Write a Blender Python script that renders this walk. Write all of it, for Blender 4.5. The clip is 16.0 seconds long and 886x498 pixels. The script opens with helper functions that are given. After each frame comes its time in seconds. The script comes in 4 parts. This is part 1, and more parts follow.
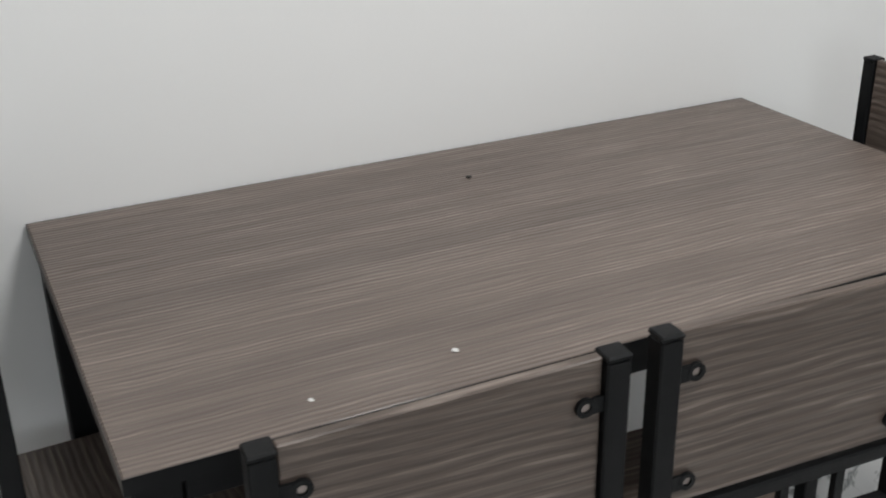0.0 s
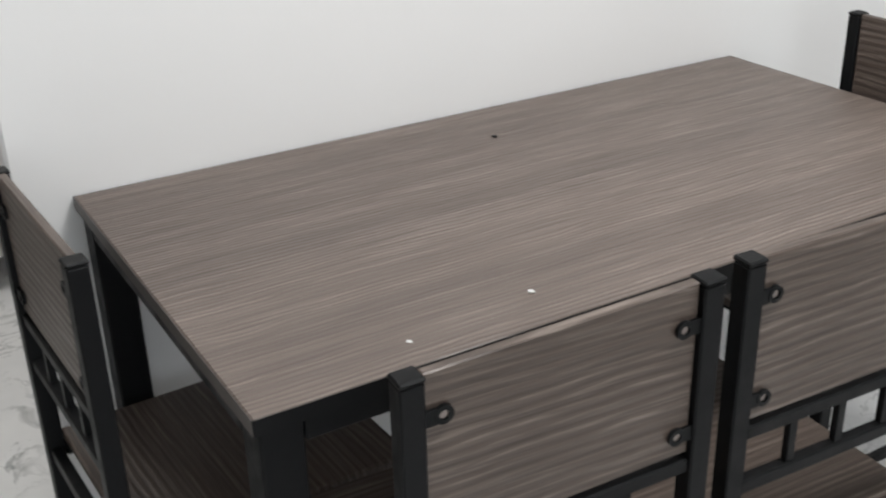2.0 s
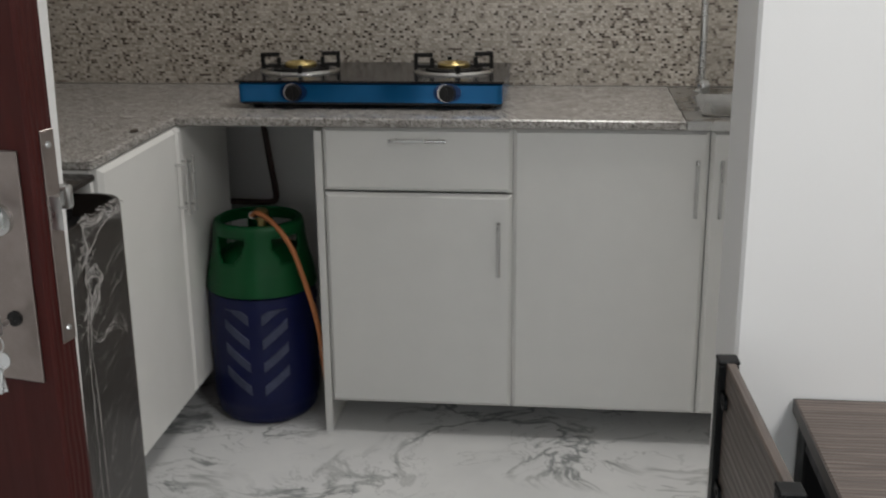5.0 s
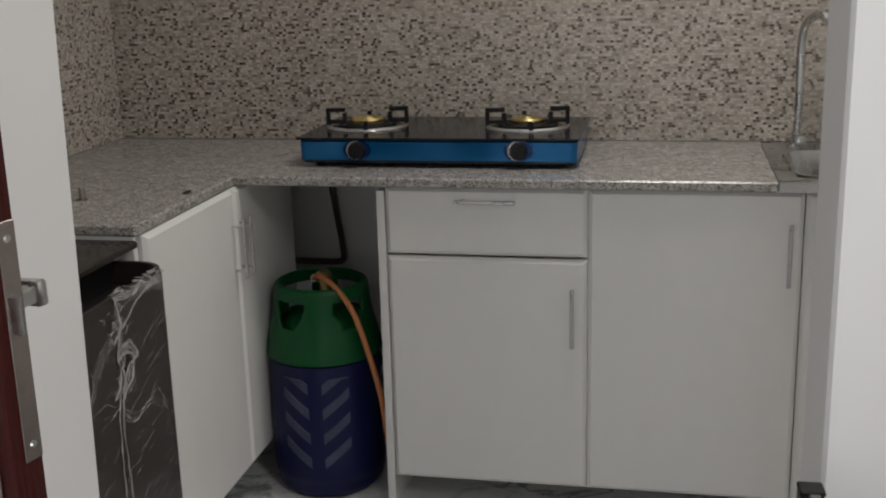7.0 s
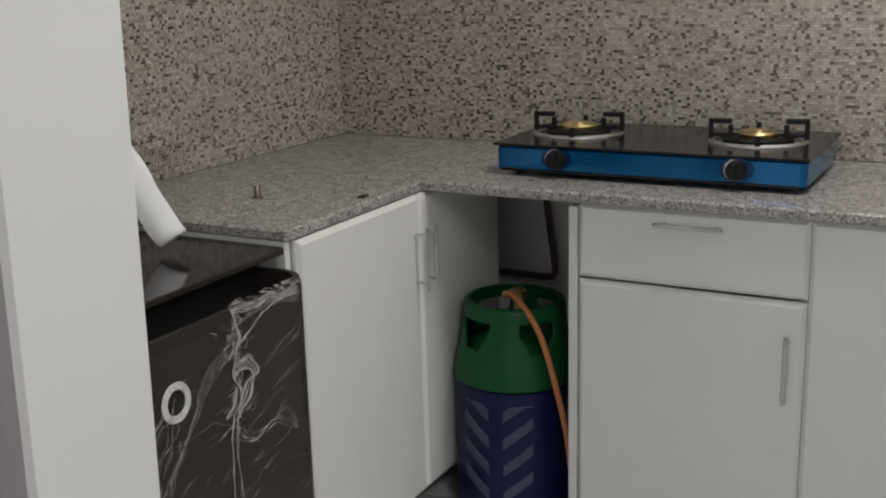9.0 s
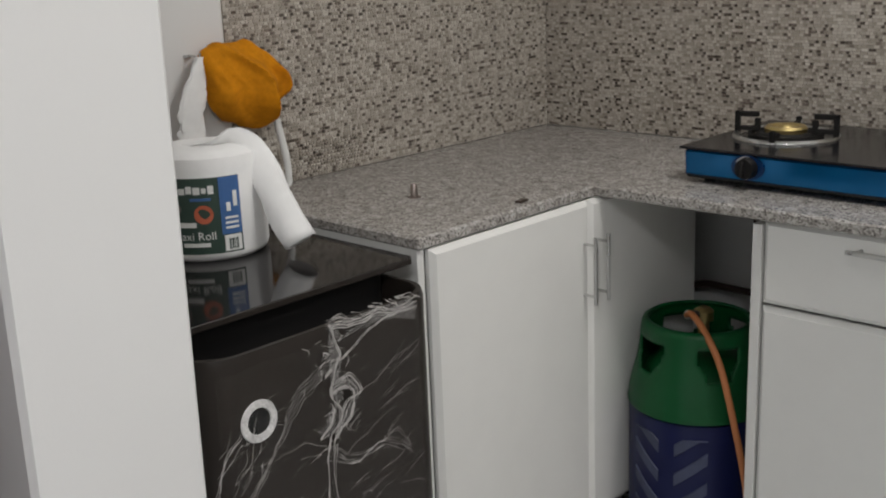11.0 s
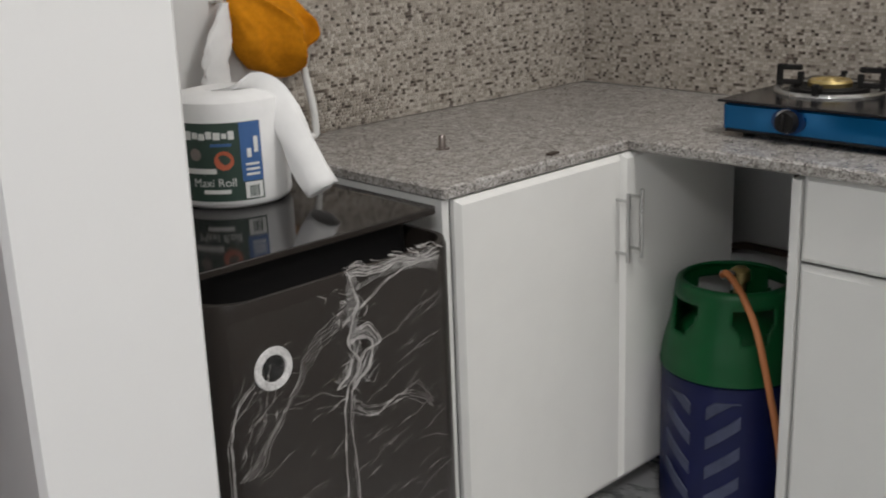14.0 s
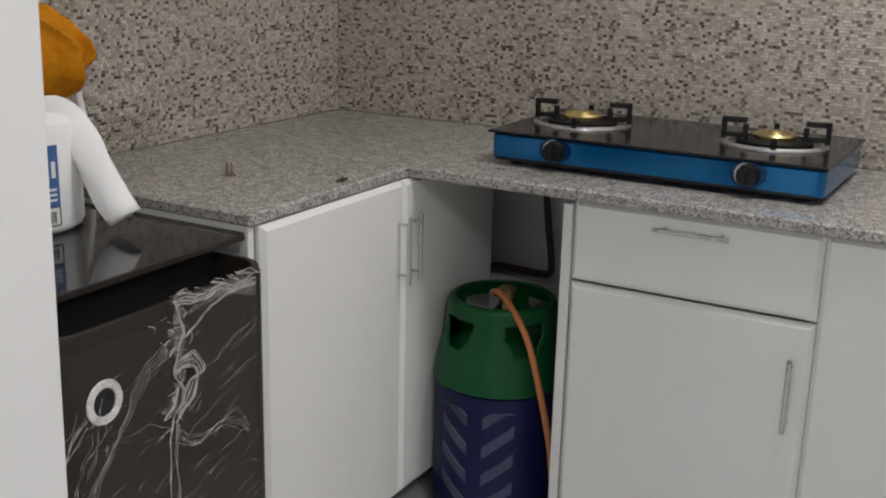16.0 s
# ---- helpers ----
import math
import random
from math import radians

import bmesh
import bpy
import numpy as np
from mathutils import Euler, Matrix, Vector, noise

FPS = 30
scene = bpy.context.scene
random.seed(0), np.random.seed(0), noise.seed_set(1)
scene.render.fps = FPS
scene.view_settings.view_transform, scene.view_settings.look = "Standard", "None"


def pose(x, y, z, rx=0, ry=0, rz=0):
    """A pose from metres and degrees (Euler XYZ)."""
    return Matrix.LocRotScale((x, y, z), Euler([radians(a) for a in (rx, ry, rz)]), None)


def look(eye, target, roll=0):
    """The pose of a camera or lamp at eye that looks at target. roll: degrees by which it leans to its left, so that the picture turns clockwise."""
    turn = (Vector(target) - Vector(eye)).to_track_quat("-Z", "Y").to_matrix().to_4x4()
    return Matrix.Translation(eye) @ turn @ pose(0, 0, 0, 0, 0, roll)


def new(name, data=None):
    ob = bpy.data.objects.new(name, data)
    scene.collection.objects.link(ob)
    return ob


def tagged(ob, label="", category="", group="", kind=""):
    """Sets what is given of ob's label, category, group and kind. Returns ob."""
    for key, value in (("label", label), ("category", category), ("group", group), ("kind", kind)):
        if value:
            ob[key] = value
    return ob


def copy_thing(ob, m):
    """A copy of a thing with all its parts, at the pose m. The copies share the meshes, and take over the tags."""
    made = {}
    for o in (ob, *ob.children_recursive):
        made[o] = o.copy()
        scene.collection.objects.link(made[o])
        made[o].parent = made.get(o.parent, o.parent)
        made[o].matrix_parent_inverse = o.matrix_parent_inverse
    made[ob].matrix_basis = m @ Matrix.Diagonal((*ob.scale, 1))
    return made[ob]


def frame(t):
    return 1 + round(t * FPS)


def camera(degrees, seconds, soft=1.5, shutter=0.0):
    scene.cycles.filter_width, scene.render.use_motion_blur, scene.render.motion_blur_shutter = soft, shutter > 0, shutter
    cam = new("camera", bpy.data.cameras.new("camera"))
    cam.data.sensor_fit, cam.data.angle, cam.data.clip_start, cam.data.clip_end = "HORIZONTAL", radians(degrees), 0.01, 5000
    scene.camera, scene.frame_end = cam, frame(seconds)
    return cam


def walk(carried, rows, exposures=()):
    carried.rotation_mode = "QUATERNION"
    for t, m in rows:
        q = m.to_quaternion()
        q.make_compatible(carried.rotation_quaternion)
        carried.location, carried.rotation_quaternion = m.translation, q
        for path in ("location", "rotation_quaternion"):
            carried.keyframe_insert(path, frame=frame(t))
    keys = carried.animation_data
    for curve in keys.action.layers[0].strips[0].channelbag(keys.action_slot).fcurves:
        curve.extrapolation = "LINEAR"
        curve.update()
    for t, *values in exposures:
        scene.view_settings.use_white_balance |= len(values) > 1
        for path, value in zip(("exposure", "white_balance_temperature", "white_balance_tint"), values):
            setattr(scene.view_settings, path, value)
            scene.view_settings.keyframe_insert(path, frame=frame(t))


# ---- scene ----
cam = camera(43.6, 16.0, soft=2.0, shutter=0.4)
PATH = [
    (0, (0.167, 0.134, 1.376), (0.955, 1.777, 0.552), -1.0),
    (0.5, (0.079, 0.154, 1.37), (0.906, 1.763, 0.519), -1.8),
    (1, (-0.004, 0.172, 1.348), (0.928, 1.702, 0.457), -1.6),
    (1.5, (-0.014, 0.159, 1.355), (0.939, 1.654, 0.428), -1.8),
    (2, (-0.03, 0.152, 1.371), (0.883, 1.713, 0.516), -1.5),
    (2.5, (-0.09, 0.173, 1.368), (0.748, 1.79, 0.541), -2.9),
    (3, (-0.167, 0.203, 1.377), (0.522, 1.929, 0.638), -2.5),
    (3.5, (-0.201, 0.23, 1.378), (0.31, 2.035, 0.683), -0.9),
    (4, (-0.188, 0.243, 1.393), (-0.024, 2.125, 0.734), -0.6),
    (4.5, (-0.129, 0.264, 1.397), (-0.202, 2.165, 0.782), -0.1),
    (5, (-0.056, 0.287, 1.398), (-0.269, 2.19, 0.821), -0.6),
    (5.2, (-0.037, 0.299, 1.4), (-0.301, 2.201, 0.84), -1.4),
    (7.3, (0.007, 0.525, 1.409), (-0.445, 2.408, 0.908), -1.4),
    (7.5, (0.02, 0.548, 1.411), (-0.498, 2.412, 0.904), -1.2),
    (8, (0.117, 0.65, 1.413), (-0.648, 2.43, 0.916), -0.4),
    (8.5, (0.176, 0.733, 1.409), (-0.69, 2.465, 0.91), -1.4),
    (9, (0.191, 0.842, 1.39), (-0.732, 2.545, 0.893), -1.6),
    (9.5, (0.181, 0.943, 1.399), (-0.796, 2.621, 0.917), -2.3),
    (10, (0.219, 1.024, 1.412), (-0.877, 2.599, 0.849), -2.4),
    (10.2, (0.272, 1.06, 1.42), (-0.924, 2.558, 0.85), -1.9),
    (12.3, (0.335, 1.245, 1.384), (-1.059, 2.578, 0.856), -2.7),
    (12.5, (0.33, 1.239, 1.378), (-1.058, 2.572, 0.832), -2.8),
    (13, (0.326, 1.227, 1.361), (-1.083, 2.518, 0.771), -2.9),
    (13.5, (0.318, 1.234, 1.356), (-1.121, 2.496, 0.775), -3.1),
    (14, (0.315, 1.228, 1.361), (-1.082, 2.538, 0.784), -2.3),
    (14.5, (0.326, 1.205, 1.375), (-0.995, 2.595, 0.808), -1.0),
    (15, (0.311, 1.164, 1.385), (-0.918, 2.652, 0.859), 0.6),
    (15.5, (0.248, 1.102, 1.391), (-0.817, 2.707, 0.854), 1.9),
    (16, (0.168, 1.041, 1.379), (-0.779, 2.718, 0.84), 1.4),
]
walk(cam, [(t, look(eye, target, roll)) for t, eye, target, roll in PATH],
     [(0, -0.22, 6480, 9), (1.0, -0.06, 6490, 9), (1.5, 0.0, 6500, 9), (2.0, 0.06, 6480, 10), (2.5, -0.02, 6470, 10), (3.5, -0.2, 6350, 9), (4.0, -0.18, 6330, 9), (5, -0.22, 6530, 10), (5.2, -0.27, 6540, 10), (7.5, -0.34, 6650, 12), (8.5, -0.16, 6550, 11), (9.5, 0.0, 6520, 10), (12.5, 0.2, 6480, 11), (14.5, 0.28, 6480, 11), (15.5, 0.25, 6460, 12), (16, 0.16, 6450, 12)])

# ---- world and light ----
world = bpy.data.worlds.new("world")
scene.world = world
world.use_nodes = True
_n = world.node_tree.nodes
_sky = _n.new("ShaderNodeTexSky")
_sky.sky_type, _sky.sun_disc = "NISHITA", False
_sky.sun_elevation, _sky.sun_rotation = radians(40), radians(120)
world.node_tree.links.new(_sky.outputs[0], _n["Background"].inputs[0])
_n["Background"].inputs[1].default_value = 0.1


def area_lamp(name, eye, target, size_x, size_y, watts, colour):
    data = bpy.data.lights.new(name, "AREA")
    data.shape, data.size, data.size_y = "RECTANGLE", size_x, size_y
    data.energy, data.color = watts, colour
    ob = new(name, data)
    ob.matrix_world = look(eye, target)
    return tagged(ob, kind="structure")


# daylight standing in the hall window, and the two ceiling lamps
area_lamp("window_light", (-0.4, -2.55, 1.5), (-0.4, 0.0, 1.2), 1.5, 1.2, 26, (0.93, 0.97, 1.0))
area_lamp("hall_lamp_light", (1.05, 0.5, 2.56), (1.05, 0.5, 0), 0.55, 0.55, 41, (0.99, 0.99, 0.99))
area_lamp("kitchen_lamp_light", (0.05, 2.87, 2.56), (0.05, 2.87, 0), 0.5, 0.5, 18.5, (1.0, 0.98, 0.945))


# ---- materials ----
def material(name, rough=0.5, metal=0.0, colour=(0.5, 0.5, 0.5)):
    m = bpy.data.materials.new(name)
    m.use_nodes = True
    b = m.node_tree.nodes["Principled BSDF"]
    b.inputs["Base Color"].default_value = (*colour, 1)
    b.inputs["Roughness"].default_value = rough
    b.inputs["Metallic"].default_value = metal
    return m, m.node_tree, b


def node(tree, kind, **values):
    n = tree.nodes.new(kind)
    for key, value in values.items():
        n.inputs[key.replace("_", " ")].default_value = value
    return n


def coords(tree, scale=(1, 1, 1), turn=(0, 0, 0)):
    c = tree.nodes.new("ShaderNodeTexCoord")
    m = tree.nodes.new("ShaderNodeMapping")
    m.inputs["Scale"].default_value = scale
    m.inputs["Rotation"].default_value = turn
    tree.links.new(c.outputs["Object"], m.inputs[0])
    return m.outputs[0]


def ramp(tree, source, stops):
    r = tree.nodes.new("ShaderNodeValToRGB")
    e = r.color_ramp.elements
    while len(e) < len(stops):
        e.new(0.5)
    for k, (place, colour) in enumerate(stops):
        e[k].position, e[k].color = place, (*colour, 1)
    tree.links.new(source, r.inputs[0])
    return r.outputs[0]


def mixed(tree, fac, a, b, mode="MIX"):
    n = tree.nodes.new("ShaderNodeMix")
    n.data_type, n.blend_type = "RGBA", mode
    for value, k in ((fac, 0), (a, 6), (b, 7)):
        if isinstance(value, (int, float)):
            n.inputs[k].default_value = value
        elif isinstance(value, tuple):
            n.inputs[k].default_value = (*value, 1)
        else:
            tree.links.new(value, n.inputs[k])
    return n.outputs[2]


def noise_of(tree, vec, scale, detail=4.0, rough=0.55, distort=0.0):
    n = node(tree, "ShaderNodeTexNoise", Scale=scale, Detail=detail, Roughness=rough, Distortion=distort)
    tree.links.new(vec, n.inputs["Vector"])
    return n.outputs["Fac"]


def bump(tree, shader, height, strength=0.2, distance=0.002):
    n = node(tree, "ShaderNodeBump", Strength=strength, Distance=distance)
    tree.links.new(height, n.inputs["Height"])
    tree.links.new(n.outputs[0], shader.inputs["Normal"])


def mat_plain(name, colour, rough=0.5, metal=0.0, vary=0.12, scale=30.0, relief=0.1, spread=0.12, shine=0.5):
    m, t, b = material(name, rough, metal, colour)
    b.inputs["Specular IOR Level"].default_value = shine
    v = coords(t)
    f = noise_of(t, v, scale)
    f2 = noise_of(t, v, scale * 0.13, 2.0)
    low = tuple(c * (1 - vary) for c in colour)
    high = tuple(min(1, c * (1 + vary)) for c in colour)
    c1 = ramp(t, f, [(0.3, low), (0.7, high)])
    c2 = mixed(t, 0.5, c1, ramp(t, f2, [(0.3, low), (0.7, high)]))
    t.links.new(c2, b.inputs["Base Color"])
    r = ramp(t, f2, [(0.25, (max(0.02, rough - spread),) * 3), (0.75, (min(1, rough + spread),) * 3)])
    t.links.new(r, b.inputs["Roughness"])
    if relief:
        bump(t, b, f, relief, 0.001)
    return m


def mat_wood(name, dark, mid, light, rough=0.42, along="x", across="y", gap=0.0085, wave=8.0, bend=12.0):
    """Laminate with long, slightly wavering streaks along one local axis."""
    m, t, b = material(name, rough)
    order = {"x": (0, 1, 2), "y": (1, 0, 2), "z": (2, 0, 1)}[along]

    def stretched(long, cross):
        s = [cross, cross, cross]
        s[order[0]] = long
        return coords(t, tuple(s))

    f = noise_of(t, stretched(0.9, 34.0), 1.0, 3.0, 0.55, 0.5)
    fine = noise_of(t, stretched(5.0, 260.0), 1.0, 3.0, 0.7, 0.2)
    band = node(t, "ShaderNodeTexWave", Scale=0.314 / gap, Distortion=wave, Detail=3.0, Detail_Scale=bend * gap / 0.314, Detail_Roughness=0.55)
    band.bands_direction = across.upper()
    t.links.new(stretched(0.5, 1.0), band.inputs["Vector"])
    lines = band.outputs["Fac"]
    flecks = noise_of(t, stretched(9.0, 120.0), 1.0, 2.0, 0.6, 0.3)
    wide = noise_of(t, stretched(0.35, 6.0), 1.0, 2.0, 0.5, 0.3)
    c = ramp(t, f, [(0.33, tuple(0.74 * q for q in mid)), (0.5, mid), (0.66, tuple(1.22 * q for q in mid))])
    c = mixed(t, 0.5, c, ramp(t, wide, [(0.35, tuple(0.78 * q for q in mid)), (0.65, tuple(1.25 * q for q in mid))]))
    c = mixed(t, ramp(t, lines, [(0.02, (0.5, 0.5, 0.5)), (0.3, (0, 0, 0))]), c, dark)
    groove = mixed(t, 1.0, ramp(t, lines, [(0.72, (0, 0, 0)), (0.93, (1, 1, 1))]), ramp(t, flecks, [(0.42, (0.12, 0.12, 0.12)), (0.62, (0.9, 0.9, 0.9))]), "MULTIPLY")
    groove = mixed(t, 1.0, groove, ramp(t, f, [(0.43, (0.05, 0.05, 0.05)), (0.57, (1, 1, 1))]), "MULTIPLY")
    c = mixed(t, groove, c, light)
    c = mixed(t, 0.35, c, ramp(t, fine, [(0.3, dark), (0.5, mid), (0.72, light)]))
    t.links.new(c, b.inputs["Base Color"])
    r = ramp(t, fine, [(0.2, (rough + 0.12,) * 3), (0.8, (rough - 0.08,) * 3)])
    t.links.new(r, b.inputs["Roughness"])
    bump(t, b, lines, 0.6, 0.0008)
    return m


def mat_granite(name):
    m, t, b = material(name, 0.22)
    v = coords(t)
    vor = node(t, "ShaderNodeTexVoronoi", Scale=290.0)
    t.links.new(v, vor.inputs["Vector"])
    sep = t.nodes.new("ShaderNodeSeparateColor")
    t.links.new(vor.outputs["Color"], sep.inputs[0])
    grain = ramp(t, sep.outputs[0], [(0.0, (0.11, 0.1, 0.095)), (0.18, (0.23, 0.215, 0.2)), (0.4, (0.37, 0.35, 0.33)), (0.75, (0.50, 0.48, 0.455))])
    cloud = ramp(t, noise_of(t, v, 55.0, 3.0), [(0.35, (0.62, 0.6, 0.58)), (0.65, (1, 1, 1))])
    t.links.new(mixed(t, 0.85, grain, cloud, "MULTIPLY"), b.inputs["Base Color"])
    return m


def mat_marble(name):
    m, t, b = material(name, 0.16)
    v = coords(t)
    warp = node(t, "ShaderNodeTexNoise", Scale=1.3, Detail=3.0)
    t.links.new(v, warp.inputs["Vector"])
    vw = t.nodes.new("ShaderNodeMix")
    vw.data_type = "VECTOR"
    vw.inputs[0].default_value = 0.42
    t.links.new(v, vw.inputs[4])
    t.links.new(warp.outputs["Color"], vw.inputs[5])
    vein = noise_of(t, vw.outputs[1], 4.2, 6.0, 0.6, 0.4)
    vein2 = noise_of(t, vw.outputs[1], 9.0, 5.0, 0.62, 0.6)
    l1 = ramp(t, vein, [(0.478, (0, 0, 0)), (0.498, (1, 1, 1)), (0.502, (1, 1, 1)), (0.53, (0, 0, 0))])
    l2 = ramp(t, vein2, [(0.488, (0, 0, 0)), (0.5, (0.6, 0.6, 0.6)), (0.512, (0, 0, 0))])
    patch = ramp(t, noise_of(t, v, 2.1, 2.0), [(0.42, (0, 0, 0)), (0.56, (1, 1, 1))])
    lines = mixed(t, 1.0, mixed(t, 1.0, l1, l2, "ADD"), patch, "MULTIPLY")
    cloud = ramp(t, noise_of(t, v, 3.5, 4.0), [(0.3, (0.66, 0.665, 0.665)), (0.7, (0.78, 0.78, 0.775))])
    t.links.new(mixed(t, lines, cloud, (0.28, 0.29, 0.29)), b.inputs["Base Color"])
    return m


def mat_mosaic(name, stops, piece=False):
    m, t, b = material(name, 0.38)
    if piece:
        random_value = t.nodes.new("ShaderNodeObjectInfo").outputs["Random"]
    else:
        random_value = t.nodes.new("ShaderNodeNewGeometry").outputs["Random Per Island"]
    c = ramp(t, random_value, stops)
    grain = ramp(t, noise_of(t, coords(t), 180.0), [(0.3, (0.8, 0.79, 0.78)), (0.7, (1, 1, 1))])
    t.links.new(mixed(t, 1.0, c, grain, "MULTIPLY"), b.inputs["Base Color"])
    return m


def mat_painted_wall(name, colour):
    m, t, b = material(name, 0.55, 0, colour)
    v = coords(t)
    big = noise_of(t, v, 1.1, 3.0)
    low = tuple(c * 0.965 for c in colour)
    t.links.new(ramp(t, big, [(0.35, low), (0.65, colour)]), b.inputs["Base Color"])
    roll = noise_of(t, v, 160.0, 3.0)
    bump(t, b, roll, 0.12, 0.0008)
    return m


WALL = mat_painted_wall("white_wall_paint", (0.79, 0.785, 0.775))
CEIL = mat_painted_wall("ceiling_paint", (0.8, 0.8, 0.79))
MARBLE = mat_marble("white_veined_marble")
GRANITE = mat_granite("speckled_granite")
BEIGE = [(0.0, (0.37, 0.33, 0.28)), (0.3, (0.46, 0.415, 0.36)), (0.65, (0.55, 0.505, 0.445)), (1.0, (0.64, 0.6, 0.54))]
BROWN = [(0.0, (0.095, 0.077, 0.065)), (0.5, (0.17, 0.14, 0.118)), (1.0, (0.32, 0.275, 0.232))]
MOSAIC, MOSAIC_PIECE = mat_mosaic("beige_mosaic_glaze", BEIGE), mat_mosaic("beige_mosaic_tile", BEIGE, True)
MOSAIC_DARK, MOSAIC_DARK_PIECE = mat_mosaic("brown_mosaic_glaze", BROWN), mat_mosaic("brown_mosaic_tile", BROWN, True)
GROUT = mat_plain("tile_grout", (0.40, 0.355, 0.30), 0.8, 0, 0.15, 60)
WOOD = mat_wood("grey_brown_laminate", (0.038, 0.027, 0.022), (0.125, 0.096, 0.08), (0.32, 0.265, 0.23))
WOOD_DARK = mat_wood("chair_seat_laminate", (0.026, 0.018, 0.0145), (0.078, 0.058, 0.047), (0.23, 0.19, 0.16), gap=0.012, wave=6.0, bend=8.0)
# same laminate as the table, darkened for the shade on the chair backs
WOOD_SHADED = mat_wood("shaded_chair_back_laminate", (0.026, 0.018, 0.0145), (0.082, 0.06, 0.048), (0.24, 0.195, 0.165), across="z", gap=0.0135, wave=7.0, bend=8.0)
EDGE = mat_plain("dark_edge_band", (0.06, 0.049, 0.043), 0.5)
BLACK = mat_plain("black_powder_coat", (0.0028, 0.0031, 0.0035), 0.5, 0.0, 0.2, 220, 0.25, 0.12, 0.2)
RUST = mat_plain("dark_bronze_bolt", (0.07, 0.05, 0.04), 0.4, 0.6)
LAMINATE = mat_plain("white_cabinet_laminate", (0.73, 0.725, 0.70), 0.36, 0, 0.03, 12, 0.03, 0.02)
CARCASS = mat_plain("white_carcass_board", (0.68, 0.675, 0.655), 0.45, 0, 0.04, 12, 0.03)
STEEL = mat_plain("brushed_steel", (0.55, 0.55, 0.54), 0.28, 1.0, 0.08, 90, 0.05)
PLATE = mat_plain("dull_lock_steel", (0.32, 0.275, 0.255), 0.38, 1.0, 0.15, 60, 0.1)
HOB_BLUE = mat_plain("blue_enamel", (0.004, 0.125, 0.32), 0.18, 0.45, 0.16, 9, 0.02)
HOB_DEEP = mat_plain("deep_blue_enamel", (0.003, 0.03, 0.11), 0.2, 0.3, 0.12, 20, 0.02)
HOB_GLASS = mat_plain("black_hob_glass", (0.010, 0.010, 0.012), 0.16, 0, 0.1, 40, 0, 0.04, 0.35)
CAST = mat_plain("cast_iron", (0.009, 0.008, 0.0075), 0.6, 0.0, shine=0.3)
BRASS = mat_plain("brass_burner", (0.58, 0.45, 0.2), 0.32, 1.0)
GREEN = mat_plain("green_cylinder_plastic", (0.002, 0.07, 0.019), 0.45, 0, 0.12, 18, shine=0.3)
BLUE = mat_plain("dark_blue_cylinder_plastic", (0.0035, 0.007, 0.052), 0.45, 0, 0.12, 18, shine=0.3)
CHEVRON = mat_plain("pale_blue_wrap", (0.06, 0.07, 0.12), 0.55, 0, 0.3, 30, shine=0.25)
HOSE_ORANGE = mat_plain("orange_rubber", (0.42, 0.15, 0.05), 0.5)
HOSE_DARK = mat_plain("dark_brown_rubber", (0.06, 0.035, 0.03), 0.5)
VARNISH = mat_wood("red_brown_varnish", (0.03, 0.0036, 0.0028), (0.043, 0.0053, 0.004), (0.056, 0.0075, 0.0055), 0.45, "z")
VARNISH.node_tree.nodes["Principled BSDF"].inputs["Specular IOR Level"].default_value = 0.25
WASHER = mat_plain("dark_grey_washer_enamel", (0.0225, 0.018, 0.015), 0.35, 0, 0.12, 10, 0.03, 0.06, 0.3)
WASHER_DARK = mat_plain("black_washer_plastic", (0.008, 0.0075, 0.0075), 0.5, 0, shine=0.3)
LID_GLASS = mat_plain("smoked_lid_glass", (0.012, 0.011, 0.011), 0.07, 0, 0.1, 30, 0, 0.03, 0.32)
# pale grey carries the glints on the clear film's creases
FILM = mat_plain("crumpled_film_with_glints", (0.42, 0.4, 0.385), 0.25, 0, 0.25, 80, 0.3)
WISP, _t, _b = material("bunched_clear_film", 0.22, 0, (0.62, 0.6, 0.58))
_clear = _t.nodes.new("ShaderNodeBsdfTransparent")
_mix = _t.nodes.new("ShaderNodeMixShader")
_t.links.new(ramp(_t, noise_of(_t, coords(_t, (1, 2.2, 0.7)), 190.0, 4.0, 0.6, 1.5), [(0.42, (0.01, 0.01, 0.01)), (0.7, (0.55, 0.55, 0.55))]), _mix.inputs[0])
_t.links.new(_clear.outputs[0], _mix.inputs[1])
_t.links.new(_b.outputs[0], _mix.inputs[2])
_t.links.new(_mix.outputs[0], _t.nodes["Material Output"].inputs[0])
CLEAR_FILM, _t, _b = material("clear_film", 0.2)
_glossy = node(_t, "ShaderNodeBsdfGlossy", Roughness=0.22, Color=(0.9, 0.88, 0.86, 1))
_clear = _t.nodes.new("ShaderNodeBsdfTransparent")
_mix = node(_t, "ShaderNodeMixShader", Fac=0.014)
_t.links.new(_clear.outputs[0], _mix.inputs[1])
_t.links.new(_glossy.outputs[0], _mix.inputs[2])
_t.links.new(_mix.outputs[0], _t.nodes["Material Output"].inputs[0])
PAPER = mat_plain("white_tissue_paper", (0.85, 0.845, 0.835), 0.85, 0, 0.05, 40, 0.4)
CLOTH = mat_plain("orange_cloth", (0.56, 0.21, 0.008), 0.85, 0, 0.2, 90, 0.5, shine=0.1)
LABEL_DARK = mat_plain("dark_green_label", (0.03, 0.06, 0.045), 0.4)
LABEL_BLUE = mat_plain("blue_label", (0.05, 0.13, 0.32), 0.4)
LABEL_RED = mat_plain("red_seal", (0.5, 0.12, 0.06), 0.4)
LABEL_WHITE = mat_plain("white_label_print", (0.75, 0.75, 0.73), 0.5)
